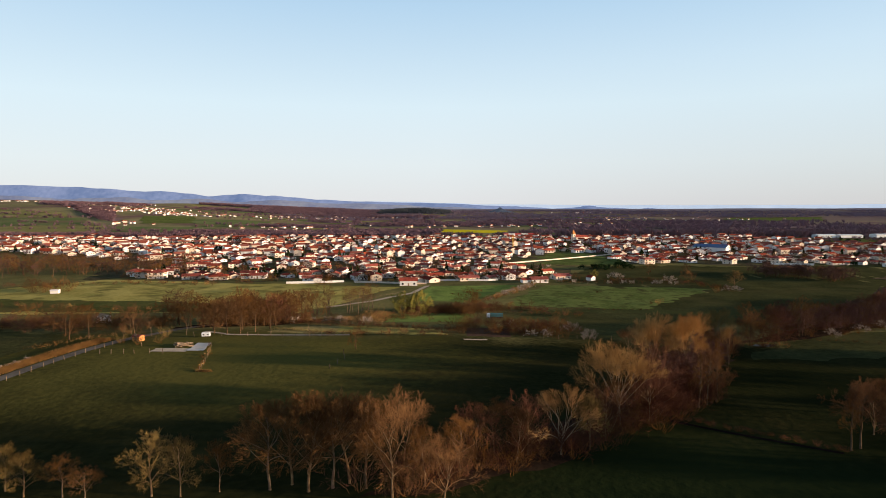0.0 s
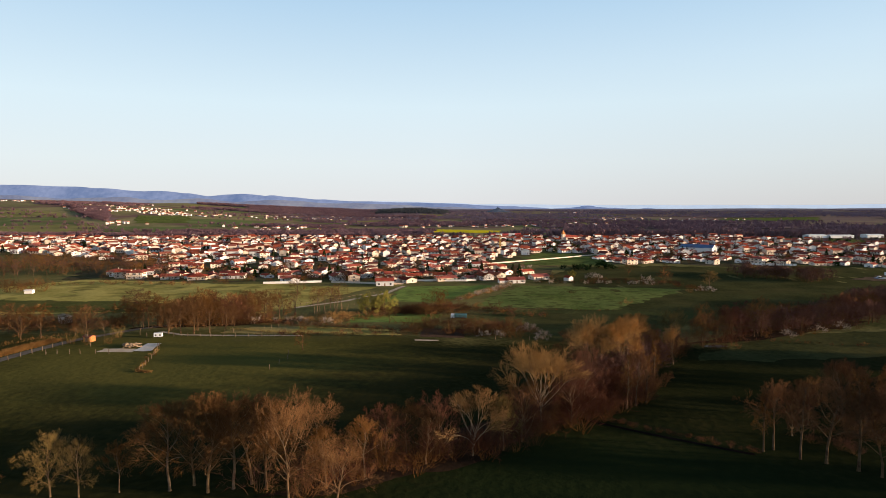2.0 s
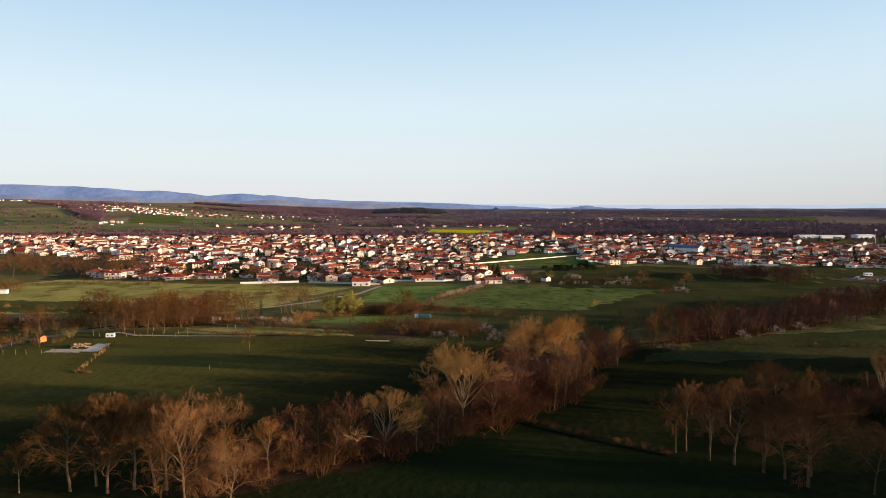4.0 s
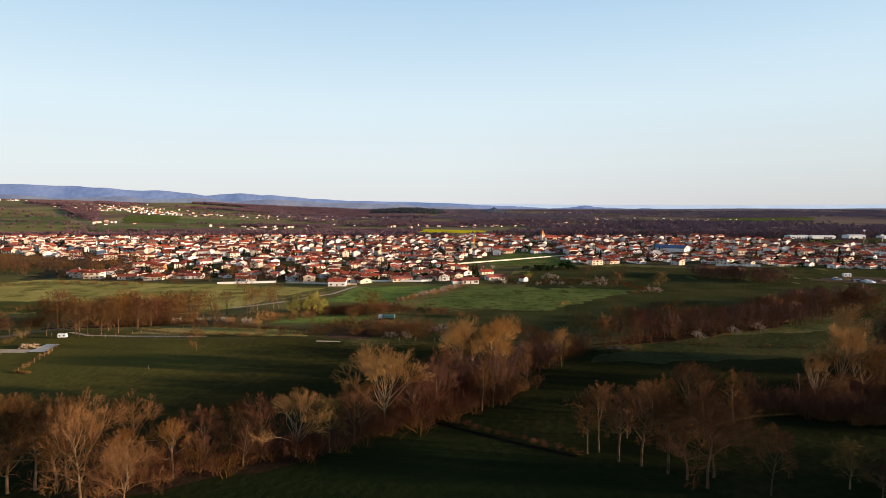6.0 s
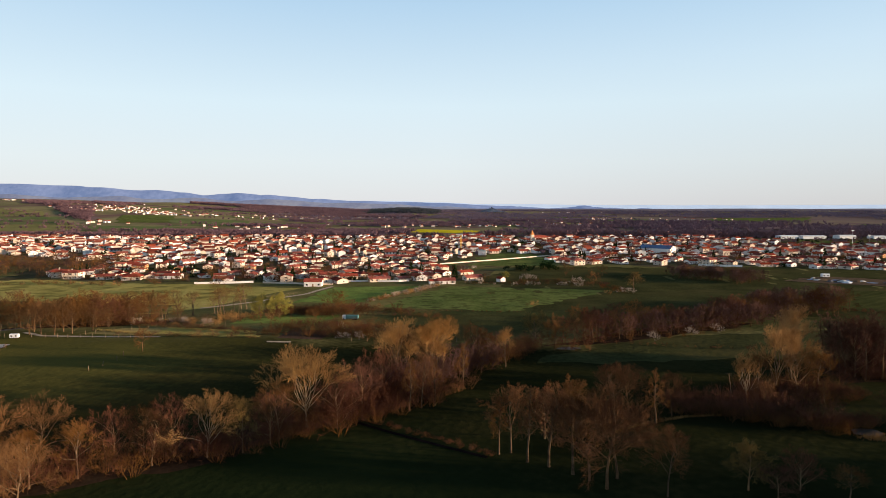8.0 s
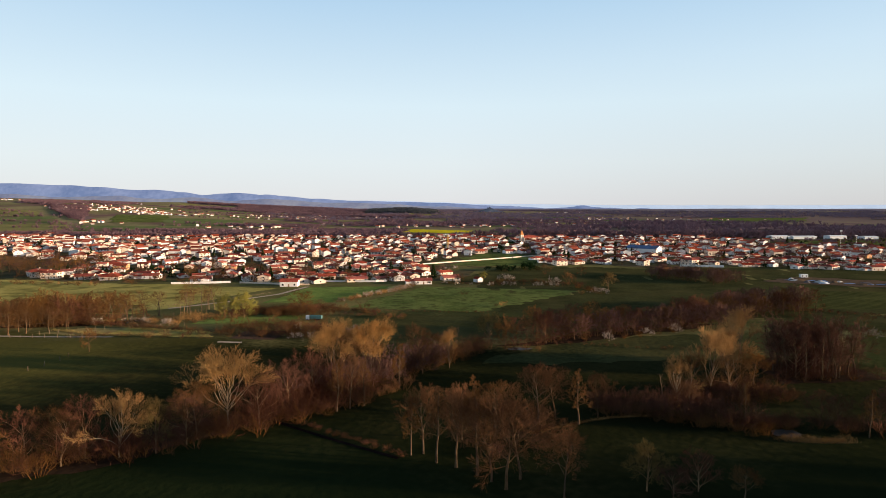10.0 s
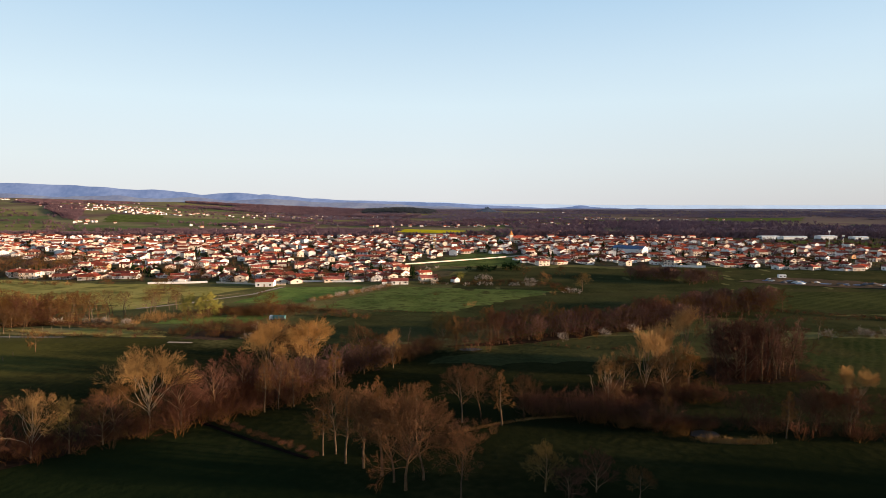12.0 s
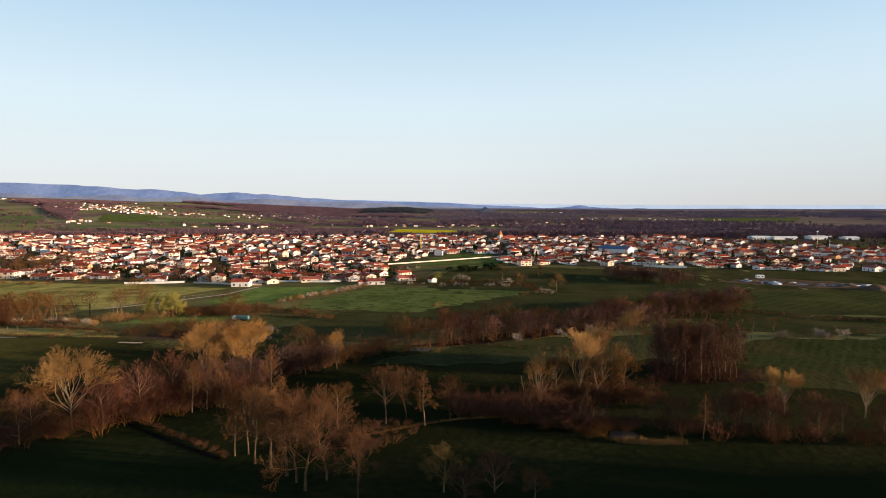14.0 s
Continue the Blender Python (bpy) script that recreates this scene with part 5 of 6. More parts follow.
HOUSES = [
    house("gable", 12, 8.5, 2.8, 1.7, M_WALL, "low cream house with a red tiled roof", 1),
    house("annex", 11, 8.5, 2.9, 1.7, M_WHITE, "white house with a garage and red tiled roof", 2),
    house("gable", 10, 8.0, 5.3, 1.6, M_WALL, "two-storey cream house with a red tiled roof", 3),
    house("hip", 12, 10, 3.0, 2.3, M_WALL, "cream house under a hipped red tiled roof", 4),
    house("wing", 13, 8.0, 2.9, 1.6, M_WHITE, "white bungalow with a front wing and red roof", 5),
    house("gable", 11, 8.5, 4.0, 1.8, M_WHITE, "white house with shutters and a red tiled roof", 6),
    house("hip", 11, 9, 5.4, 2.2, M_WALL, "two-storey house with a hipped tile roof", 7),
    house("gable", 15, 8, 2.8, 1.6, M_WALL, "long low house with a red tiled roof", 8),
    house("gable", 10, 8, 4.6, 1.7, M_OCHRE, "ochre rendered house with a red tiled roof", 9),
    house("annex", 12, 9, 4.2, 1.9, M_WALL, "large cream house with a lower garage", 10),
    house("gable", 7, 5, 2.4, 1.1, M_WALL, "small rendered outbuilding with a tiled roof", 11),
]
USED = set()


def settle(k, x, y, turn, label="", scale=1.0):
    """Puts a house of kind k on its plot, turned by so many degrees."""
    m = pose(x, y, land(x, y), 0, 0, turn)
    scale *= 0.78
    if k not in USED:
        USED.add(k)
        ob = HOUSES[k]
        ob.matrix_basis = m
    else:
        ob = copy_thing(HOUSES[k], m)
    if scale != 1.0:
        ob.scale = (scale * 1.12, scale * 1.12, scale * 0.92)
    if label:
        tagged(ob, label)
    return ob


PLOTS = []


def free(x, y, gap):
    return all((x - a) ** 2 + (y - b) ** 2 > gap * gap for a, b in PLOTS)


def build_at(k, x, y, turn, label="", scale=1.0):
    PLOTS.append((x, y))
    return settle(k, x, y, turn, label, scale)


# the village's front row
build_at(5, -66, 338, 4, "white house at the end of the gravel track")
build_at(1, 8, 349, 8, "white farmhouse with a red roof at the meadow's edge")
build_at(5, -9, 366, -58)
build_at(0, -1, 378, -50)
build_at(5, -97, 364, -62, "white gabled house behind a long wall")
build_at(4, -124, 360, 12)
build_at(2, -232, 378, 8, "white two-storey house beside the wood")
build_at(6, -222, 374, 6)
build_at(3, -182, 368, 10)
build_at(0, -200, 372, 10)
build_at(1, -160, 374, 4)
build_at(8, -206, 425, 6, "orange-red rendered house among white ones")
build_at(5, -82, 378, -60)
build_at(0, -52, 372, 20)
build_at(4, -34, 376, 5)
build_at(5, -110, 392, -58)
build_at(3, -78, 398, 14)
build_at(0, 24, 366, 20, "low house half hidden by shrubs")

OUTLINE = [(-250, 385), (-130, 362), (-56, 352), (12, 356), (30, 385), (2, 440), (-6, 470), (60, 590), (112, 566), (88, 462), (200, 462), (300, 425), (560, 400), (900, 560), (860, 700), (440, 760), (380, 870), (60, 880), (-420, 900), (-780, 900), (-560, 640), (-400, 560), (-240, 470)]


def inside(x, y, outline):
    hit = False
    for (xa, ya), (xb, yb) in zip(outline, outline[1:] + outline[:1]):
        if (ya > y) != (yb > y) and x < (xb - xa) * (y - ya) / (yb - ya) + xa:
            hit = not hit
    return hit


PITCH = [(385, 700), (590, 640), (790, 735), (470, 815)]
PLOTS += [(205, 577), (222, 574), (214, 590), (198, 594), (230, 586), (208, 562), (222, 560), (118, 765), (130, 768), (24, 608), (24, 596)]


def village():
    """House after house along bending streets, the nearest as things of their own, those far behind in one mesh."""
    rng = random.Random(77)
    spots = []
    for j in range(58):
        for i in range(142):
            x = -800 + i * 12.6 + rng.uniform(-6, 6) + (j % 2) * 6
            y = 352 + j * 13.5 + rng.uniform(-4, 4) + 14 * math.sin(x * 0.011)
            if j % 3 == 2 and rng.random() < 0.3:
                continue
            seen = abs(x) < 60 + y * 0.80
            if inside(x, y, OUTLINE) and not inside(x, y, PITCH) and seen and free(x, y, 9.4) and rng.random() < (0.98 if y < 600 else 0.8) * (0.86 + 0.5 * noise.noise((x * 0.02, y * 0.02, 4.0))):
                spots.append((y, x))
                PLOTS.append((x, y))
    spots.sort()
    for n, (y, x) in enumerate(spots):
        k = rng.choice((0, 0, 0, 1, 1, 2, 3, 3, 4, 4, 5, 5, 6, 7, 7, 8 if rng.random() < 0.4 else 9, 9, 10))
        turn = 12 * math.sin(x * 0.006 + y * 0.004) + rng.choice((0, 12, -60, -70, -75, 90, 30)) + rng.uniform(-14, 14)
        if n < 280:
            settle(k, x, y, turn, "", rng.uniform(0.7, 1.02))
        else:
            FAR_PLOTS.append((x, y, turn, rng.random()))
    return spots


FAR_PLOTS = []
SPOTS = village()


def joined_houses(name, plots, label, size=1.0):
    """Houses too far off to tell apart singly: walls in two tints and roofs, one object."""
    ob = new(name)
    walls = [Geo(), Geo()]
    roofs = Geo()
    panes = Geo()
    for i, (x, y, turn, u) in enumerate(plots):
        rot = pose(x, y, land(x, y), 0, 0, turn)
        length, width = (6.4 + 4.2 * u) * size, (5.5 + 1.8 * ((u * 7) % 1)) * size
        wall = (2.4 if (u * 13) % 1 < 0.65 else 4.4) * size
        for target, make in ((walls[i % 2], gable_wall), (roofs, gable_roof)):
            g = Geo()
            make(g, length, width, wall, 1.35 * size)
            k = len(target.v)
            target.v += [rot @ p for p in g.v]
            target.f += [tuple(k + a for a in q) for q in g.f]
        for w in range(3):
            g = Geo()
            cx = (w - 1) * length * 0.3
            g.box(cx - 0.5, -width / 2 - 0.06, 0.9, cx + 0.5, -width / 2 + 0.05, 2.2)
            k = len(panes.v)
            panes.v += [rot @ p for p in g.v]
            panes.f += [tuple(k + a for a in q) for q in g.f]
    part("walls", walls[0], M_WALL, ob)
    part("white_walls", walls[1], M_WHITE, ob)
    part("roofs", roofs, M_ROOF_FAR, ob)
    part("panes", panes, M_GLASS, ob)
    return tagged(ob, label, "houses", kind="stuff")


M_ROOF_FAR = material("far_clay_tiles", (0.19, 0.050, 0.038), (0.38, 0.110, 0.070), 0.05, 6.0, 0.85, 0, per_island=0.35)
joined_houses("far_houses", FAR_PLOTS, "closely set far houses with red roofs")


# ---- gardens: evergreens, shrubs and small trees among the houses ----
def gardens():
    rng = random.Random(88)
    n = 0
    far = []
    while n < 700:
        y = 355 + 480 * rng.random() ** 1.3
        x = rng.uniform(-0.75, 0.80) * (y + 60)
        if not inside(x, y, OUTLINE) or not free(x, y, 5.8):
            continue
        n += 1
        key = rng.choice(("green", "green", "fir", "cypress", "lo_a", "lo_red", "lo_b", "lo_bush_red", "lo_bush", "lo_a", "lo_bush", "dim_a"))
        h = {"green": 2.6, "fir": 6.6, "cypress": 5.6, "lo_bush_red": 3.4, "lo_bush": 3.4}.get(key, 6.5) * rng.uniform(0.7, 1.3)
        if y < 400:
            plant(key, x, y, h, "garden trees and shrubs", 1.2)
        else:
            if y > 415:
                key = {"lo_a": "far_a", "lo_b": "far_a", "lo_red": "far_red", "dim_a": "far_red"}.get(key, key)
            far.append((key, x, y, h, 1.2))
    n = 0
    while n < 130:
        x, y = rng.uniform(-250, 25), rng.uniform(350, 420)
        if not inside(x, y - 6, OUTLINE) or not free(x, y, 5.2):
            continue
        n += 1
        key = rng.choice(("green", "green", "lo_a", "lo_bush", "cypress", "fir", "lo_red", "green"))
        far.append((key, x, y, {"green": 2.2, "lo_bush": 2.4, "cypress": 5.5, "fir": 7.0}.get(key, 5.5) * rng.uniform(0.7, 1.3), 1.2))
    n = 0
    while n < 220:
        y = 425 + 300 * rng.random()
        x = rng.uniform(0.15, 0.80) * (y + 60)
        if not inside(x, y, OUTLINE) or not free(x, y, 5.4):
            continue
        n += 1
        key = rng.choice(("far_a", "far_red", "far_a", "green", "lo_bush_red", "far_red"))
        far.append((key, x, y, {"green": 3.0, "lo_bush_red": 3.4, "fir": 7.5}.get(key, 7.0) * rng.uniform(0.7, 1.3), 1.3))
    thicket("garden_trees", "evergreens, shrubs and bare trees between houses", far, "trees")


gardens()


def garden_wall(points, height, mat, label):
    ob = new("garden_wall")
    x0, y0 = points[0]
    ob.location = (x0, y0, land(x0, y0))
    for (xa, ya), (xb, yb) in zip(points, points[1:]):
        g = Geo()
        d = Vector((xb - xa, yb - ya))
        g.box(0, -0.12, -0.6, d.length, 0.12, height)
        c = Geo()
        c.box(0, -0.17, height, d.length, 0.17, height + 0.08)
        for name, geo, m in (("wall", g, mat), ("coping", c, M_CONCRETE)):
            o = part(name, geo, m, ob)
            o.location = (xa - x0, ya - y0, land(xa, ya) - land(x0, y0))
            o.rotation_euler = (0, 0, math.atan2(d.y, d.x))
    return tagged(ob, label, "wall")


garden_wall([(-136, 346), (-112, 350), (-104, 352)], 1.2, M_WHITE, "long white rendered garden wall")
garden_wall([(-98, 350), (-70, 343), (-56, 342)], 0.9, M_WALL, "cream rendered garden wall")
garden_wall([(-50, 357), (-20, 357), (-14, 360)], 1.0, M_WHITE, "white rendered garden wall along the meadow")
garden_wall([(4, 466), (56, 508), (112, 556)], 0.9, M_WALL, "long sunlit boundary wall across the green")
garden_wall([(196, 452), (226, 446)], 1.4, M_WHITE, "white garden wall below the houses")


# ---- single buildings and works ----
def shed_roofed(name, label, category, x, y, turn, length, width, wall, rise, wall_mat, roof_mat, doors=0):
    ob = new(name)
    ob.matrix_world = pose(x, y, land(x, y), 0, 0, turn)
    g, r = Geo(), Geo()
    gable_wall(g, length, width, wall, rise)
    gable_roof(r, length, width, wall, rise, 0.25, 0.1)
    part("wall", g, wall_mat, ob)
    part("roof", r, roof_mat, ob)
    for k in range(doors):
        s = (k + 0.5) / doors
        set_on(ob, DOOR_MESH, "door", length * (s - 0.5), -width / 2, 0, 0)
    return tagged(ob, label, category)


shed_roofed("sports_hall", "white hall with a blue metal roof", "building", 214, 590, -38, 30, 17, 4.5, 2.6, M_WHITE, M_BLUE)
shed_roofed("garden_shed", "orange-stained wooden garden shed", "shed", -128, 161, -20, 2.3, 1.8, 1.35, 0.35, M_SHED, M_ROOF, 1)
shed_roofed("field_hut", "two-toned hut among bare trees", "shed", -161, 204, -40, 4.0, 3.0, 2.5, 0.5, M_WALL, M_WOODWORK, 1)
shed_roofed("barn", "small white barn by the trees", "barn", -240, 303, 10, 3.6, 2.6, 1.5, 0.4, M_WHITE, M_WHITE)
for x, length, h in ((486, 26, 4), (520, 34, 3.4), (566, 24, 4.4), (612, 20, 3.2)):
    shed_roofed("factory", "white metal factory hall", "building", x, 850, 4, length, 14, h, 0.9, M_METAL, M_METAL)


def church(x, y):
    ob = new("church")
    ob.matrix_world = pose(x, y, land(x, y), 0, 0, 20)
    g = Geo()
    g.box(-2.6, -2.6, -0.6, 2.6, 2.6, 11.5)
    part("tower", g, M_WALL, ob)
    s = Geo()
    s.v = [Vector(p) for p in ((-3, -3, 11.5), (3, -3, 11.5), (3, 3, 11.5), (-3, 3, 11.5), (0, 0, 19))]
    s.f = [(0, 3, 2, 1), (0, 1, 4), (1, 2, 4), (2, 3, 4), (3, 0, 4)]
    part("spire", s, M_SHED, ob, "sunlit orange tiled spire")
    n, r = Geo(), Geo()
    gable_wall(n, 22, 10, 7, 3)
    gable_roof(r, 22, 10, 7, 3)
    for name, geo, m in (("nave", n, M_WALL), ("roof", r, M_ROOF)):
        o = part(name, geo, m, ob)
        o.location = (13.5, 0, 0)
    for w in range(4):
        o = set_on(ob, PANE_MESH, "belfry_opening", 2.62 * (w == 1) - 2.62 * (w == 3), -2.62 * (w == 0) + 2.62 * (w == 2), 9, math.pi / 2 * w)
    ob.scale = (0.75, 0.75, 0.8)
    return tagged(ob, "village church with a pointed orange spire", "church")


church(118, 765)


def crane(x, y):
    ob = new("tower_crane")
    ob.matrix_world = pose(x, y, land(x, y), 0, 0, 12)
    mast = Geo()
    for sx in (-0.7, 0.7):
        for sy in (-0.7, 0.7):
            mast.tube((sx, sy, -0.5), (sx, sy, 22), 0.14, 0.14, 4)
    for k in range(11):
        z = 2.0 * k
        for a, b in (((-0.7, -0.7), (0.7, -0.7)), ((0.7, -0.7), (0.7, 0.7)), ((0.7, 0.7), (-0.7, 0.7)), ((-0.7, 0.7), (-0.7, -0.7))):
            mast.tube((*a, z), (*b, z + 2.0), 0.07, 0.07, 3)
    part("mast", mast, M_CRANE, ob)
    for lo, hi, m in ((-12, -6, M_RED), (-6, 2, M_METAL), (2, 10, M_RED), (10, 18, M_METAL), (18, 26, M_RED)):
        jib = Geo()
        for dy, dz in ((-0.5, 22.0), (0.5, 22.0), (0, 23.1)):
            jib.tube((lo, dy, dz), (hi, dy, dz), 0.24, 0.24, 4)
        n = int((hi - lo) / 2)
        for k in range(n):
            u, v = lo + (hi - lo) * k / n, lo + (hi - lo) * (k + 1) / n
            jib.tube((u, -0.5, 22), (v, 0, 23.1), 0.06, 0.06, 3)
            jib.tube((u, 0.5, 22), (v, 0, 23.1), 0.06, 0.06, 3)
        part("jib", jib, m, ob)
    w = Geo()
    w.box(-11.5, -0.8, 20.4, -8.5, 0.8, 22)
    part("counterweight", w, M_CONCRETE, ob)
    c = Geo()
    c.box(0.7, -0.7, 19.8, 2.1, 0.7, 21.8)
    part("cab", c, M_METAL, ob)
    b = Geo()
    b.box(-2, -2, -0.6, 2, 2, 0.5)
    part("base", b, M_CONCRETE, ob)
    return tagged(ob, "yellow tower crane with a red and white jib", "crane")


crane(24, 608).scale = (0.85, 0.85, 0.74)


def wheel_on(ob, x, y, r=0.42):
    g = Geo()
    g.tube((0, -0.13, 0), (0, 0.13, 0), r, r, 12)
    k = len(g.v)
    g.f += [tuple(range(k - 12, k)), tuple(range(k - 13, k - 25, -1))]
    o = part("wheel", g, M_TYRE, ob)
    o.location = (x, y, r)


def lorry(x, y, turn):
    ob = new("lorry")
    ob.matrix_world = pose(x, y, land(x, y) + 0.02, 0, 0, turn)
    c = Geo()
    c.prism([(-1.1, 0.5), (1.1, 0.5), (1.1, 2.3), (0.95, 2.6), (-0.95, 2.6), (-1.1, 2.3)], -4.2, -2.4)
    part("cab", c, M_METAL, ob, "white cab")
    s = Geo()
    s.box(-4.23, -0.95, 1.5, -4.18, 0.95, 2.2)
    part("windscreen", s, M_GLASS, ob)
    t = Geo()
    t.prism([(-1.2, 0.9), (1.2, 0.9), (1.2, 2.4), (0.8, 2.75), (-0.8, 2.75), (-1.2, 2.4)], -2.2, 4.2)
    part("tarpaulin", t, M_TEAL, ob, "teal tarpaulin cover")
    b = Geo()
    b.box(-4.2, -0.5, 0.5, 4.2, 0.5, 0.9)
    part("chassis", b, M_TYRE, ob)
    for wx in (-3.3, 1.6, 2.8):
        for wy in (-1.05, 1.05):
            wheel_on(ob, wx, wy, 0.48)
    return tagged(ob, "parked lorry with white cab and teal tarpaulin", "lorry")


lorry(-28, 223, -6).scale = (0.7, 0.7, 0.68)
shed_roofed("field_hut", "small white gabled hut behind the meadow", "shed", 40.3, 358, -55, 4.2, 3.6, 2.1, 1.0, M_WHITE, M_ROOF, 0)


def caravan(x, y, turn, label):
    ob = new("caravan")
    ob.matrix_world = pose(x, y, land(x, y) + 0.02, 0, 0, turn)
    g = Geo()
    g.prism([(-1.1, 0.5), (1.1, 0.5), (1.1, 2.1), (0.8, 2.5), (-0.8, 2.5), (-1.1, 2.1)], -2.3, 2.3)
    part("body", g, M_METAL, ob)
    for k in (-1, 1):
        set_on(ob, PANE_MESH, "window", k * 1.2, -1.12, 1.1, 0).scale = (0.8, 1, 0.55)
        wheel_on(ob, 0, k * 1.0, 0.33)
    b = Geo()
    b.tube((-2.3, 0, 0.55), (-3.4, 0, 0.5), 0.06, 0.05, 5)
    part("drawbar", b, M_TYRE, ob)
    return tagged(ob, label, "caravan")


caravan(-112, 166, 8, "small white caravan parked by bare trees").scale = (0.46, 0.46, 0.52)


def wood_pile(x, y):
    ob = new("wood_pile")
    ob.location = (x, y, land(x, y))
    rng = random.Random(9)
    g = Geo()
    g.tube((-0.6, 0, 0), (0.6, 0, 0), 0.16, 0.14, 7)
    g.f += [(6, 5, 4, 3, 2, 1, 0), (7, 8, 9, 10, 11, 12, 13)]
    mesh = g.mesh("log", M_WOODWORK)
    for k in range(46):
        o = part("log", mesh, None, ob)
        u = rng.gauss(0, 1)
        o.location = (u * 1.4, rng.gauss(0, 0.7), 0.15 + abs(rng.gauss(0, 0.5)) * max(0.1, 1 - abs(u) * 0.4))
        o.rotation_euler = (rng.gauss(0, 0.3), rng.gauss(0, 0.3), rng.random() * 3)
    return tagged(ob, "heap of sawn firewood in the yard", "wood pile")


wood_pile(-113.5, 154)


def mast_light(x, y, h):
    ob = new("floodlight_mast")
    ob.location = (x, y, land(x, y))
    g = Geo()
    g.tube((0, 0, -0.3), (0, 0, h), 0.22, 0.12, 8)
    part("pole", g, M_METAL, ob)
    b = Geo()
    b.box(-1.4, -0.25, h - 0.2, 1.4, 0.25, h + 0.9)
    part("lamp_head", b, M_METAL, ob)
    return tagged(ob, "tall grey floodlight mast by the pitch", "floodlight")


mast_light(470, 690, 17)
mast_light(440, 620, 15)
field("field", M_RED, "reddish running track by the pitch", [(430, 640), (560, 640), (560, 652), (430, 652)], 0.3)

# building site below the houses
field("field", M_SAND, "bare sandy building ground", [(208, 362), (280, 322), (330, 330), (250, 384)], 0.15)


def heap(x, y, r, h, mat, label, seed):
    g = Geo()
    n, m = 18, 6
    for j in range(m + 1):
        s = j / m
        for i in range(n):
            w = 2 * math.pi * i / n
            rad = r * (1 - s) * (1 + 0.25 * noise.noise((math.cos(w) * 1.5 + seed, math.sin(w) * 1.5, s * 2)))
            g.v.append(Vector((rad * math.cos(w) * 1.5, rad * math.sin(w), h * (1 - (1 - s) ** 1.6) - 0.2)))
    for j in range(m):
        for i in range(n):
            k = (i + 1) % n
            g.f.append((j * n + i, j * n + k, (j + 1) * n + k, (j + 1) * n + i))
    ob = new("earth_mound", g.mesh("earth_mound", mat, True))
    ob.location = (x, y, land(x, y))
    return tagged(ob, label, "mound")


M_RUBBLE = material("grey_rubble", (0.06, 0.057, 0.062), (0.20, 0.185, 0.195), 0.3, 2.0, 0.9, 0.8, 0.2)
heap(281, 327, 6, 3.0, M_SAND, "conical mound of sand", 1)
SITE = random.Random(14)
for i in range(34):
    s = SITE.random()
    heap(226 + 62 * s + SITE.uniform(-3, 3), 364 - 24 * s + SITE.uniform(-8, 8), SITE.uniform(1.4, 4.0), SITE.uniform(0.6, 1.8), SITE.choice((M_RUBBLE, M_RUBBLE, M_SAND, M_CONCRETE, M_METAL, M_BLUE)), "low mound of grey rubble on bare ground", i + 2)
caravan(245, 379, 0, "white site cabin beside heaps of rubble")


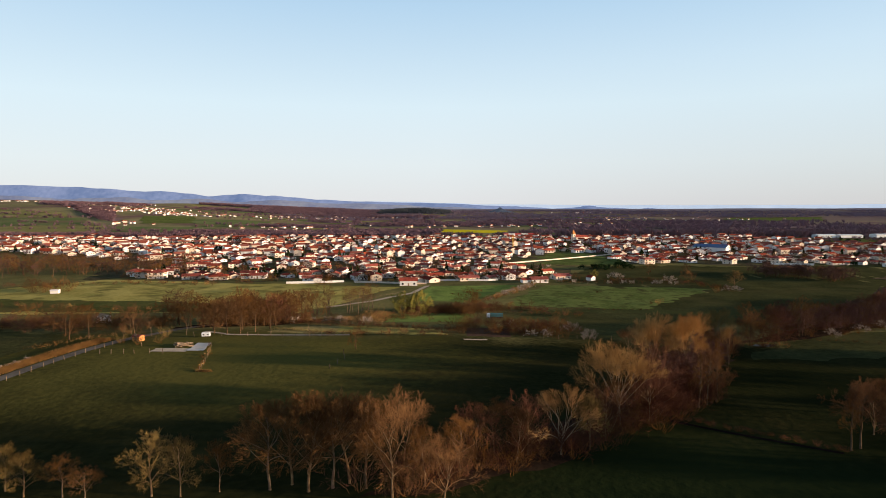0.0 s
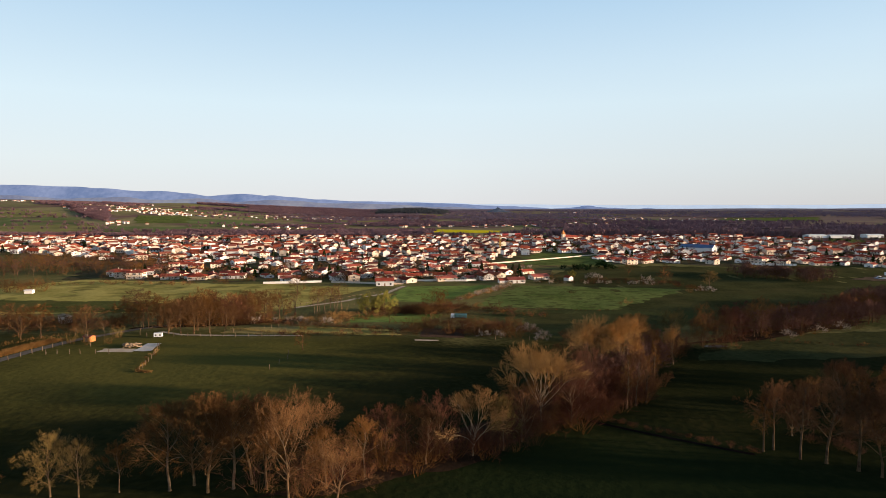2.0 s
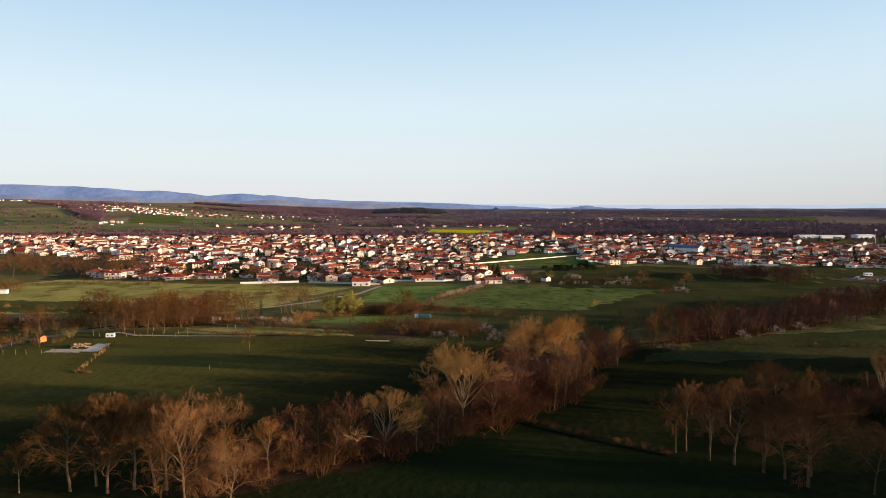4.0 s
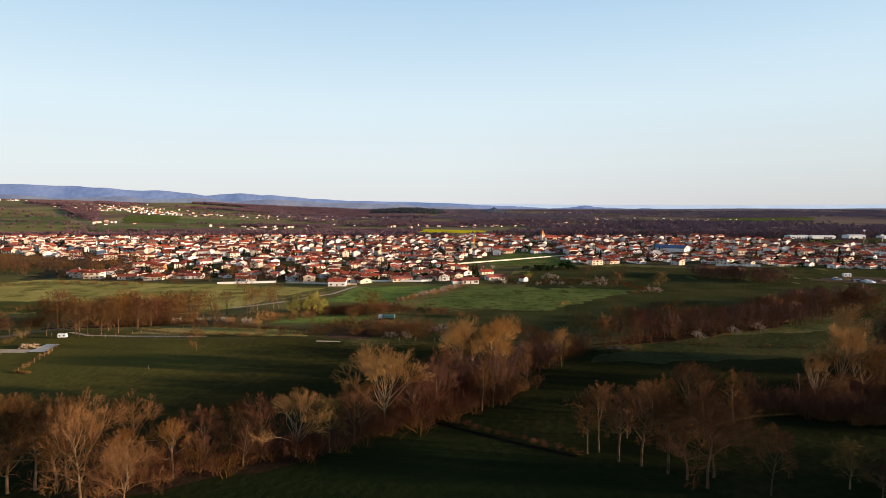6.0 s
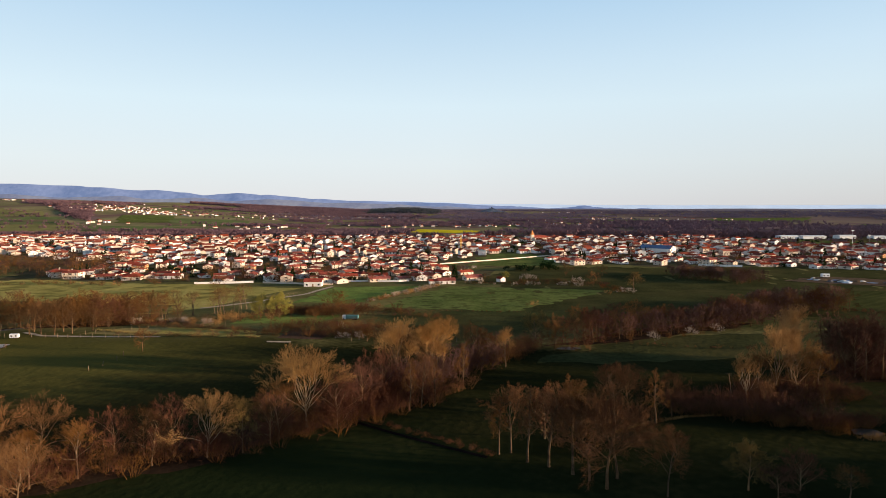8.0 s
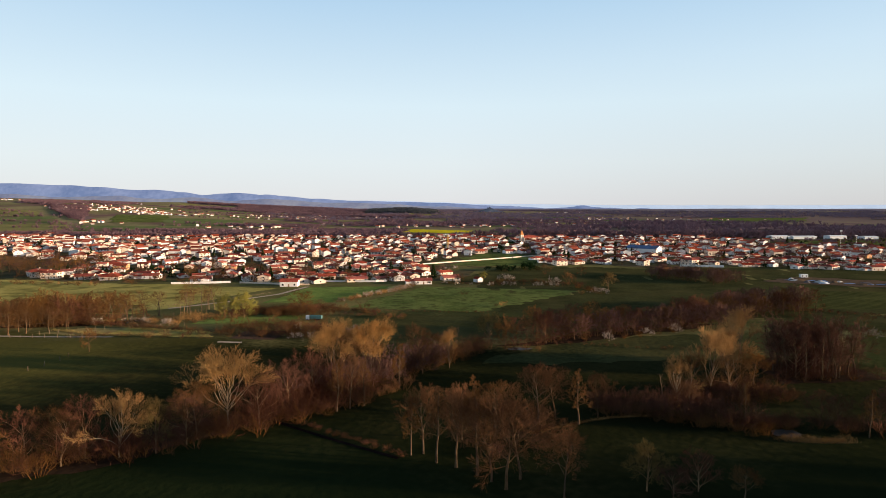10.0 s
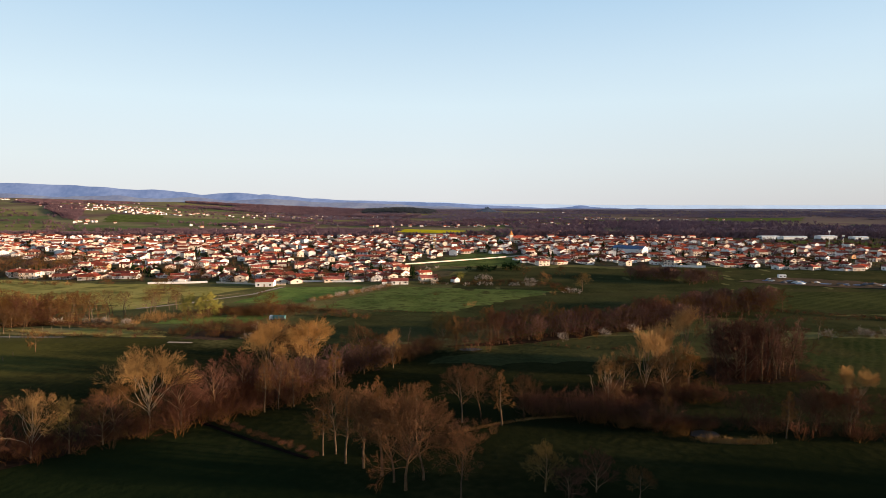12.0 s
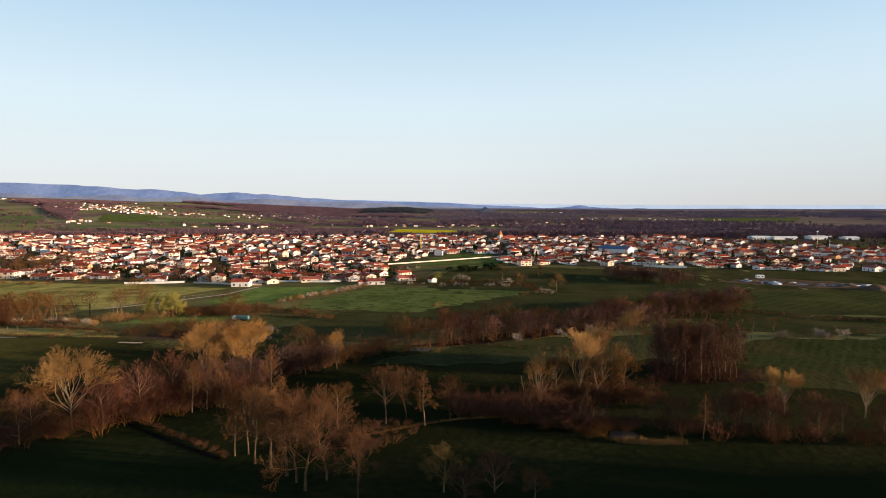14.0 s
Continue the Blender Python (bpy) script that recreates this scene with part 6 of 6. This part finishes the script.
# ---- far country: fields, woods, hamlets, all past the village ----
def far_fields():
    """Fields of the slopes and the plain past the village: a few that stand out, then a loose mosaic."""
    k = 0
    for mat, label, corners in (
            (M_MEADOW, "fresh green field below a hillside hamlet", ((-724, 1391), (-634, 1456), (-541, 1237), (-632, 1190))),
            (M_FAR_GREEN, "far green pasture on the slope", ((-601, 1372), (-457, 1468), (-386, 1212), (-510, 1146))),
            (M_FAR_GREEN, "far green pasture on the slope", ((-423, 1392), (-257, 1600), (-222, 1334), (-376, 1219))),
            (M_GROUND_DRY, "tawny hillside pasture", ((-1110, 1460), (-900, 1380), (-820, 1280), (-960, 1262))),
            (M_FAR_GREEN, "green hillside pasture", ((-960, 1250), (-800, 1275), (-700, 1150), (-850, 1105))),
            (M_GROUND_DRY, "olive pasture at the foot of the slope", ((-840, 1090), (-690, 1140), (-590, 1010), (-770, 985))),
            (M_FAR_GREEN, "green pasture at the foot of the slope", ((-640, 1120), (-420, 1140), (-400, 1010), (-600, 1000))),
            (M_GROUND_DRY, "faded pasture high on the slope", ((-1195, 2850), (-1010, 2760), (-980, 2500), (-1060, 2400))),
            (M_FAR_GREEN, "dull green pasture high on the slope", ((-1020, 2150), (-820, 2080), (-760, 1900), (-930, 1880))),
            (M_MEADOW, "green field beside the dark knoll", ((-20, 2560), (106, 2430), (137, 3000), (10, 2860))),
            (M_MEADOW, "wide green field in the wooded plain", ((736, 1713), (1002, 1655), (1406, 2347), (1000, 2222))),
            (M_MEADOW, "narrow green field in the plain", ((249, 1286), (415, 1335), (448, 1430), (287, 1396))),
            (M_FAR_GREEN, "small far green field", ((104, 1847), (215, 1906), (233, 2112), (126, 2113))),
            (M_FAR_GREEN, "small far green field", ((520, 1900), (640, 1900), (700, 2060), (560, 2080))),
            (M_GROUND_DRY, "far faded pasture", ((300, 1540), (420, 1540), (440, 1620), (310, 1640))),
            (M_FAR_GREEN, "far green pasture beyond the village", ((-180, 1330), (-20, 1330), (-10, 1440), (-190, 1450))),
            (M_MEADOW, "green pitch behind the houses", ((400, 700), (590, 650), (760, 735), (470, 800)))):
        field("field", mat, label, corners, 0.32 + 0.01 * k)
        k += 1
    rng = random.Random(31)
    for i in range(64):
        y = 1000 + 2300 * rng.random() ** 1.4
        x = rng.uniform(-0.35, 0.95) * y
        if (-230 < x < 130 and y < 1330) or (560 < x < 1500 and 1600 < y < 2400):
            continue
        w, d = rng.uniform(50, 150) * (y / 1200), rng.uniform(40, 130) * (y / 1200)
        t = rng.uniform(-0.5, 0.5)
        mat, label = rng.choice(((M_FAR_GREEN, "far green field"), (M_FAR_GREEN, "far green field"), (M_GROUND_DRY, "far faded pasture"), (M_PLOUGH_FAR, "far brown ploughed field")))
        c, q = math.cos(t), math.sin(t)
        field("field", mat, label, [(x + a * c - b * q, y + a * q + b * c) for a, b in ((-w / 2, -d / 2), (w / 2, -d / 2), (w / 2, d / 2), (-w / 2, d / 2))], 0.6 + 0.004 * i)


M_FAR_GREEN = material("far_green_pasture", (0.092, 0.125, 0.048), (0.17, 0.20, 0.078), 0.02, 0.3, 0.95, 0.6, 0.4, patches=((0.16, 0.125, 0.075), 0.012))
M_PLOUGH_FAR = material("far_ploughed_soil", (0.13, 0.085, 0.070), (0.20, 0.135, 0.105), 0.02, 0.3, 0.95, 0.4, 0.3)
# brown litter with the purple of distance haze put into its colour
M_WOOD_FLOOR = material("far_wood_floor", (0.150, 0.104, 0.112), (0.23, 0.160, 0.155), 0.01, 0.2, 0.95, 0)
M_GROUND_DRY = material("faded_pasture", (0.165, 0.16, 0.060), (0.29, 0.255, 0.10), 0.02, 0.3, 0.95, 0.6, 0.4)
# bluer copy of the far wood, with thicker haze put into its colour
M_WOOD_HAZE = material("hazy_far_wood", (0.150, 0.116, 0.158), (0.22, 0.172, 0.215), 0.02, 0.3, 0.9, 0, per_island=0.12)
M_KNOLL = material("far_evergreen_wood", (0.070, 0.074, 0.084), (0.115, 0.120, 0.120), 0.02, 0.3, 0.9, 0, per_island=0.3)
far_fields()


def far_wood(name, label, lines, seed, spacing, height, mat=M_WOOD_FAR):
    """Bare woods kilometres off, too many trees to count: stems with brushes of twigs."""
    rng = random.Random(seed)
    g = Geo()
    for (xa, ya, xb, yb, deep) in lines:
        n = int(math.hypot(xb - xa, yb - ya) * max(1, deep / spacing / 2) / spacing)
        for i in range(n):
            s = rng.random()
            x, y = xa + (xb - xa) * s + rng.uniform(-6, 6), ya + (yb - ya) * s + rng.uniform(-0.5, 0.5) * deep
            h = height * rng.uniform(0.7, 1.25)
            p = Vector((x, y, land(x, y)))
            for k in range(10):
                w = rng.random() * 6.283
                r = h * 0.34 * rng.random() ** 0.5
                a = p + Vector((math.cos(w) * r * 0.7, math.sin(w) * r * 0.7, h * rng.uniform(0.0, 0.5)))
                b = a + Vector((math.cos(w) * r * 0.9, math.sin(w) * r * 0.9, (h - (a.z - p.z)) * rng.uniform(0.35, 0.8) * (1 - 0.8 * (r / h))))
                g.spike(a, b, h * 0.09)
    return tagged(new(name, g.mesh(name, mat)), label, "woods", kind="stuff")


def far_plot(name, label, plots, seed, height, mat, floor=True):
    """Bare woods filling four-sided plots: (corners, trees)."""
    rng = random.Random(seed)
    g = Geo()
    for n, (corners, count) in enumerate(plots):
        a, b, c, d = [Vector(p) for p in corners]
        for i in range(count):
            s, t = rng.random(), rng.random()
            q = (a * (1 - s) + b * s) * (1 - t) + (d * (1 - s) + c * s) * t
            q += Vector((noise.noise((q.x * 0.02, q.y * 0.02, 1)), noise.noise((q.x * 0.02, q.y * 0.02, 7)))) * 26
            h = height * rng.uniform(0.65, 1.2)
            p = Vector((q.x, q.y, land(q.x, q.y)))
            for k in range(9):
                w = rng.random() * 6.283
                r = h * 0.42 * rng.random() ** 0.5
                u = p + Vector((math.cos(w) * r * 0.7, math.sin(w) * r * 0.7, h * rng.uniform(0.0, 0.45)))
                v = u + Vector((math.cos(w) * r * 0.9, math.sin(w) * r * 0.9, (h - (u.z - p.z)) * rng.uniform(0.4, 0.85) * (1 - 0.8 * (r / h))))
                g.spike(u, v, h * 0.10)
        if floor:
            field("field", M_WOOD_FLOOR, "brown floor of far bare woods", corners, 0.9 + 0.01 * (n + seed))
    return tagged(new(name, g.mesh(name, mat)), label, "woods", kind="stuff")


LINES = random.Random(61)
behind = []
for i in range(22):
    x = -820 + 80 * i
    low = -110 < x < 90
    behind.append((x, 905 + LINES.uniform(-12, 20), x + 95, 905 + LINES.uniform(-12, 20), 14 if low else 60))
plain = []
for i in range(270):
    y = 1000 + 2700 * LINES.random() ** 1.3
    x = LINES.uniform(-0.22, 0.95) * y
    w = LINES.uniform(90, 300) * (y / 1500)
    if (-230 - w / 2 < x < 110 + w / 2 and y < 1330) or (700 - w / 2 < x < 1400 + w / 2 and 1600 < y < 2360):
        continue
    deep = LINES.uniform(15, 130)
    plain.append((x - w / 2, y, x + w / 2, y + LINES.uniform(-30, 60), deep))
    if deep > 60:
        field("field", M_WOOD_FLOOR, "brown floor of far bare woods", [(x - w / 2, y - deep / 2), (x + w / 2, y - deep / 2), (x + w / 2, y + deep / 2 + 30), (x - w / 2, y + deep / 2 + 30)], 0.7 + 0.003 * i)
# hedges and small woods on the slope
slope_lines = [(-1110, 1440, -890, 1350, 12), (-1000, 1330, -800, 1290, 10), (-960, 1255, -760, 1265, 12), (-870, 1180, -700, 1150, 10), (-850, 1105, -640, 1125, 14), (-790, 1050, -600, 1060, 10),
               (-1330, 2210, -1080, 1880, 70), (-960, 1760, -780, 1620, 24), (-640, 1470, -470, 1480, 16), (-560, 1240, -400, 1230, 18), (-510, 1140, -240, 1330, 16), (-620, 1000, -220, 1010, 40), (-380, 1210, -230, 1330, 14),
               (-760, 1900, -560, 1990, 26), (-700, 1650, -420, 1760, 30), (-480, 1560, -260, 1640, 20), (-1040, 2380, -800, 2140, 40), (-700, 2060, -480, 2200, 60)]
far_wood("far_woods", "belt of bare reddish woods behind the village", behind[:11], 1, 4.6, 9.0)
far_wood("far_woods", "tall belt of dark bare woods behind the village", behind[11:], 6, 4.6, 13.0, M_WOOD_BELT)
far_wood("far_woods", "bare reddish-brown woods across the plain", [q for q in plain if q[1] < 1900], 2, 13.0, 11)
far_wood("far_woods", "bare woods tinted blue-purple with haze, far out in the plain", [q for q in plain if q[1] >= 1900], 12, 15.0, 9, M_WOOD_HAZE)
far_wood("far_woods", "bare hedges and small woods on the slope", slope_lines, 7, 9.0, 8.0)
far_wood("garden_trees", "bare trees among the far houses", [(-560 + 60 * i, 560 + 16 * (i % 5), -500 + 60 * i, 840, 80) for i in range(20)], 4, 17.0, 5.5)
far_wood("garden_trees", "dark evergreens among the far houses", [(-540 + 60 * i, 540 + 16 * (i % 4), -480 + 60 * i, 850, 80) for i in range(20)], 5, 19.0, 5.0, M_LEAF)
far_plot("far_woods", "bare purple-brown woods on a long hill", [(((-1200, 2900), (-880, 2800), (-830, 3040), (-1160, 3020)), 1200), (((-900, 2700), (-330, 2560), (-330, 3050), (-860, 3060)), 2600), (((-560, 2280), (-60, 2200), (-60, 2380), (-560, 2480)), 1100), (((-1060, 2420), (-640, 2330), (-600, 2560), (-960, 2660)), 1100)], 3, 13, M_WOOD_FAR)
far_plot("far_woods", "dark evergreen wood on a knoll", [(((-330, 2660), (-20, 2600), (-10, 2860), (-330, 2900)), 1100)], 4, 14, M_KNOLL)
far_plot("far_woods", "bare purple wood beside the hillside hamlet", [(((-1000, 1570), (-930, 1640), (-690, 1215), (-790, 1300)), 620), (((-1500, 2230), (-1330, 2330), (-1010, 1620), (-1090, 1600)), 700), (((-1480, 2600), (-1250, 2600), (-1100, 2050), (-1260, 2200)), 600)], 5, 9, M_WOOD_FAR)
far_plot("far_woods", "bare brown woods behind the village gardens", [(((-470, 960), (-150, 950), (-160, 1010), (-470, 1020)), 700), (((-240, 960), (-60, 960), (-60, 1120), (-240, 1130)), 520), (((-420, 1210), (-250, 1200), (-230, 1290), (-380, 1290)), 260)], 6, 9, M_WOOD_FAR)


def hamlet(cx, cy, sx, sy, count, seed, label):
    rng = random.Random(seed)
    joined_houses("far_hamlet", [(cx + rng.gauss(0, sx), cy + rng.gauss(0, sy * 1.6), rng.uniform(-90, 90), rng.random()) for i in range(int(count * 1.4))], label, 0.8)


hamlet(-880, 1600, 42, 60, 34, 1, "hamlet of pale houses on the hillside")
hamlet(-760, 1540, 60, 26, 34, 2, "hamlet of pale houses on the hillside")
hamlet(-668, 1490, 46, 14, 16, 9, "pale houses along a hillside lane")
hamlet(-655, 1185, 20, 14, 7, 10, "pale farm below the hillside hamlet")
hamlet(-1320, 2450, 60, 25, 22, 3, "village with a church on the far hill")
hamlet(-1560, 2130, 70, 20, 16, 11, "pale houses along the top of the slope")
hamlet(-1000, 1900, 120, 40, 14, 4, "scattered pale houses on the far slope")
hamlet(-590, 1630, 60, 22, 12, 12, "scattered pale houses on the slope")
hamlet(-470, 1930, 70, 30, 24, 13, "pale houses below the wooded hill")
hamlet(-300, 2240, 90, 26, 20, 14, "pale houses below the wooded hill")
hamlet(-350, 1180, 60, 22, 16, 5, "scattered houses beyond the village")
hamlet(0, 1390, 120, 30, 22, 6, "scattered houses beyond the rape field")
hamlet(230, 1500, 160, 60, 26, 7, "scattered houses in the plain")
hamlet(560, 2150, 60, 40, 20, 15, "pale houses among far woods")
hamlet(600, 1900, 240, 80, 22, 8, "scattered houses in the wide plain")
hamlet(700, 3050, 90, 20, 16, 16, "pale halls far out in the plain")


def butte(x, y):
    """A steep little hill with a ruined keep on its top."""
    g = Geo()
    n, m = 40, 10
    for j in range(m + 1):
        s = j / m
        for i in range(n):
            w = 2 * math.pi * i / n
            c, d = math.cos(w), math.sin(w)
            rad = (1 - s) ** 1.15 * (1 + 0.22 * noise.noise((c * 2, d * 2, s * 3)))
            g.v.append(Vector((85 * rad * c + 6, 60 * rad * d, 25 * s + 2.5 * noise.noise((c * 3, d * 3, s * 6)) - 2)))
    for j in range(m):
        for i in range(n):
            k = (i + 1) % n
            g.f.append((j * n + i, j * n + k, (j + 1) * n + k, (j + 1) * n + i))
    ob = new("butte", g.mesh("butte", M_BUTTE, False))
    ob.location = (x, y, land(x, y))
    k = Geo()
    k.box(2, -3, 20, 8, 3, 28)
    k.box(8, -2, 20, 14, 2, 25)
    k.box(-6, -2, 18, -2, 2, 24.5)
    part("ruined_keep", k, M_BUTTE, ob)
    return tagged(ob, "steep wooded butte with a ruin on top", "hill", kind="structure")


butte(256, 3228)
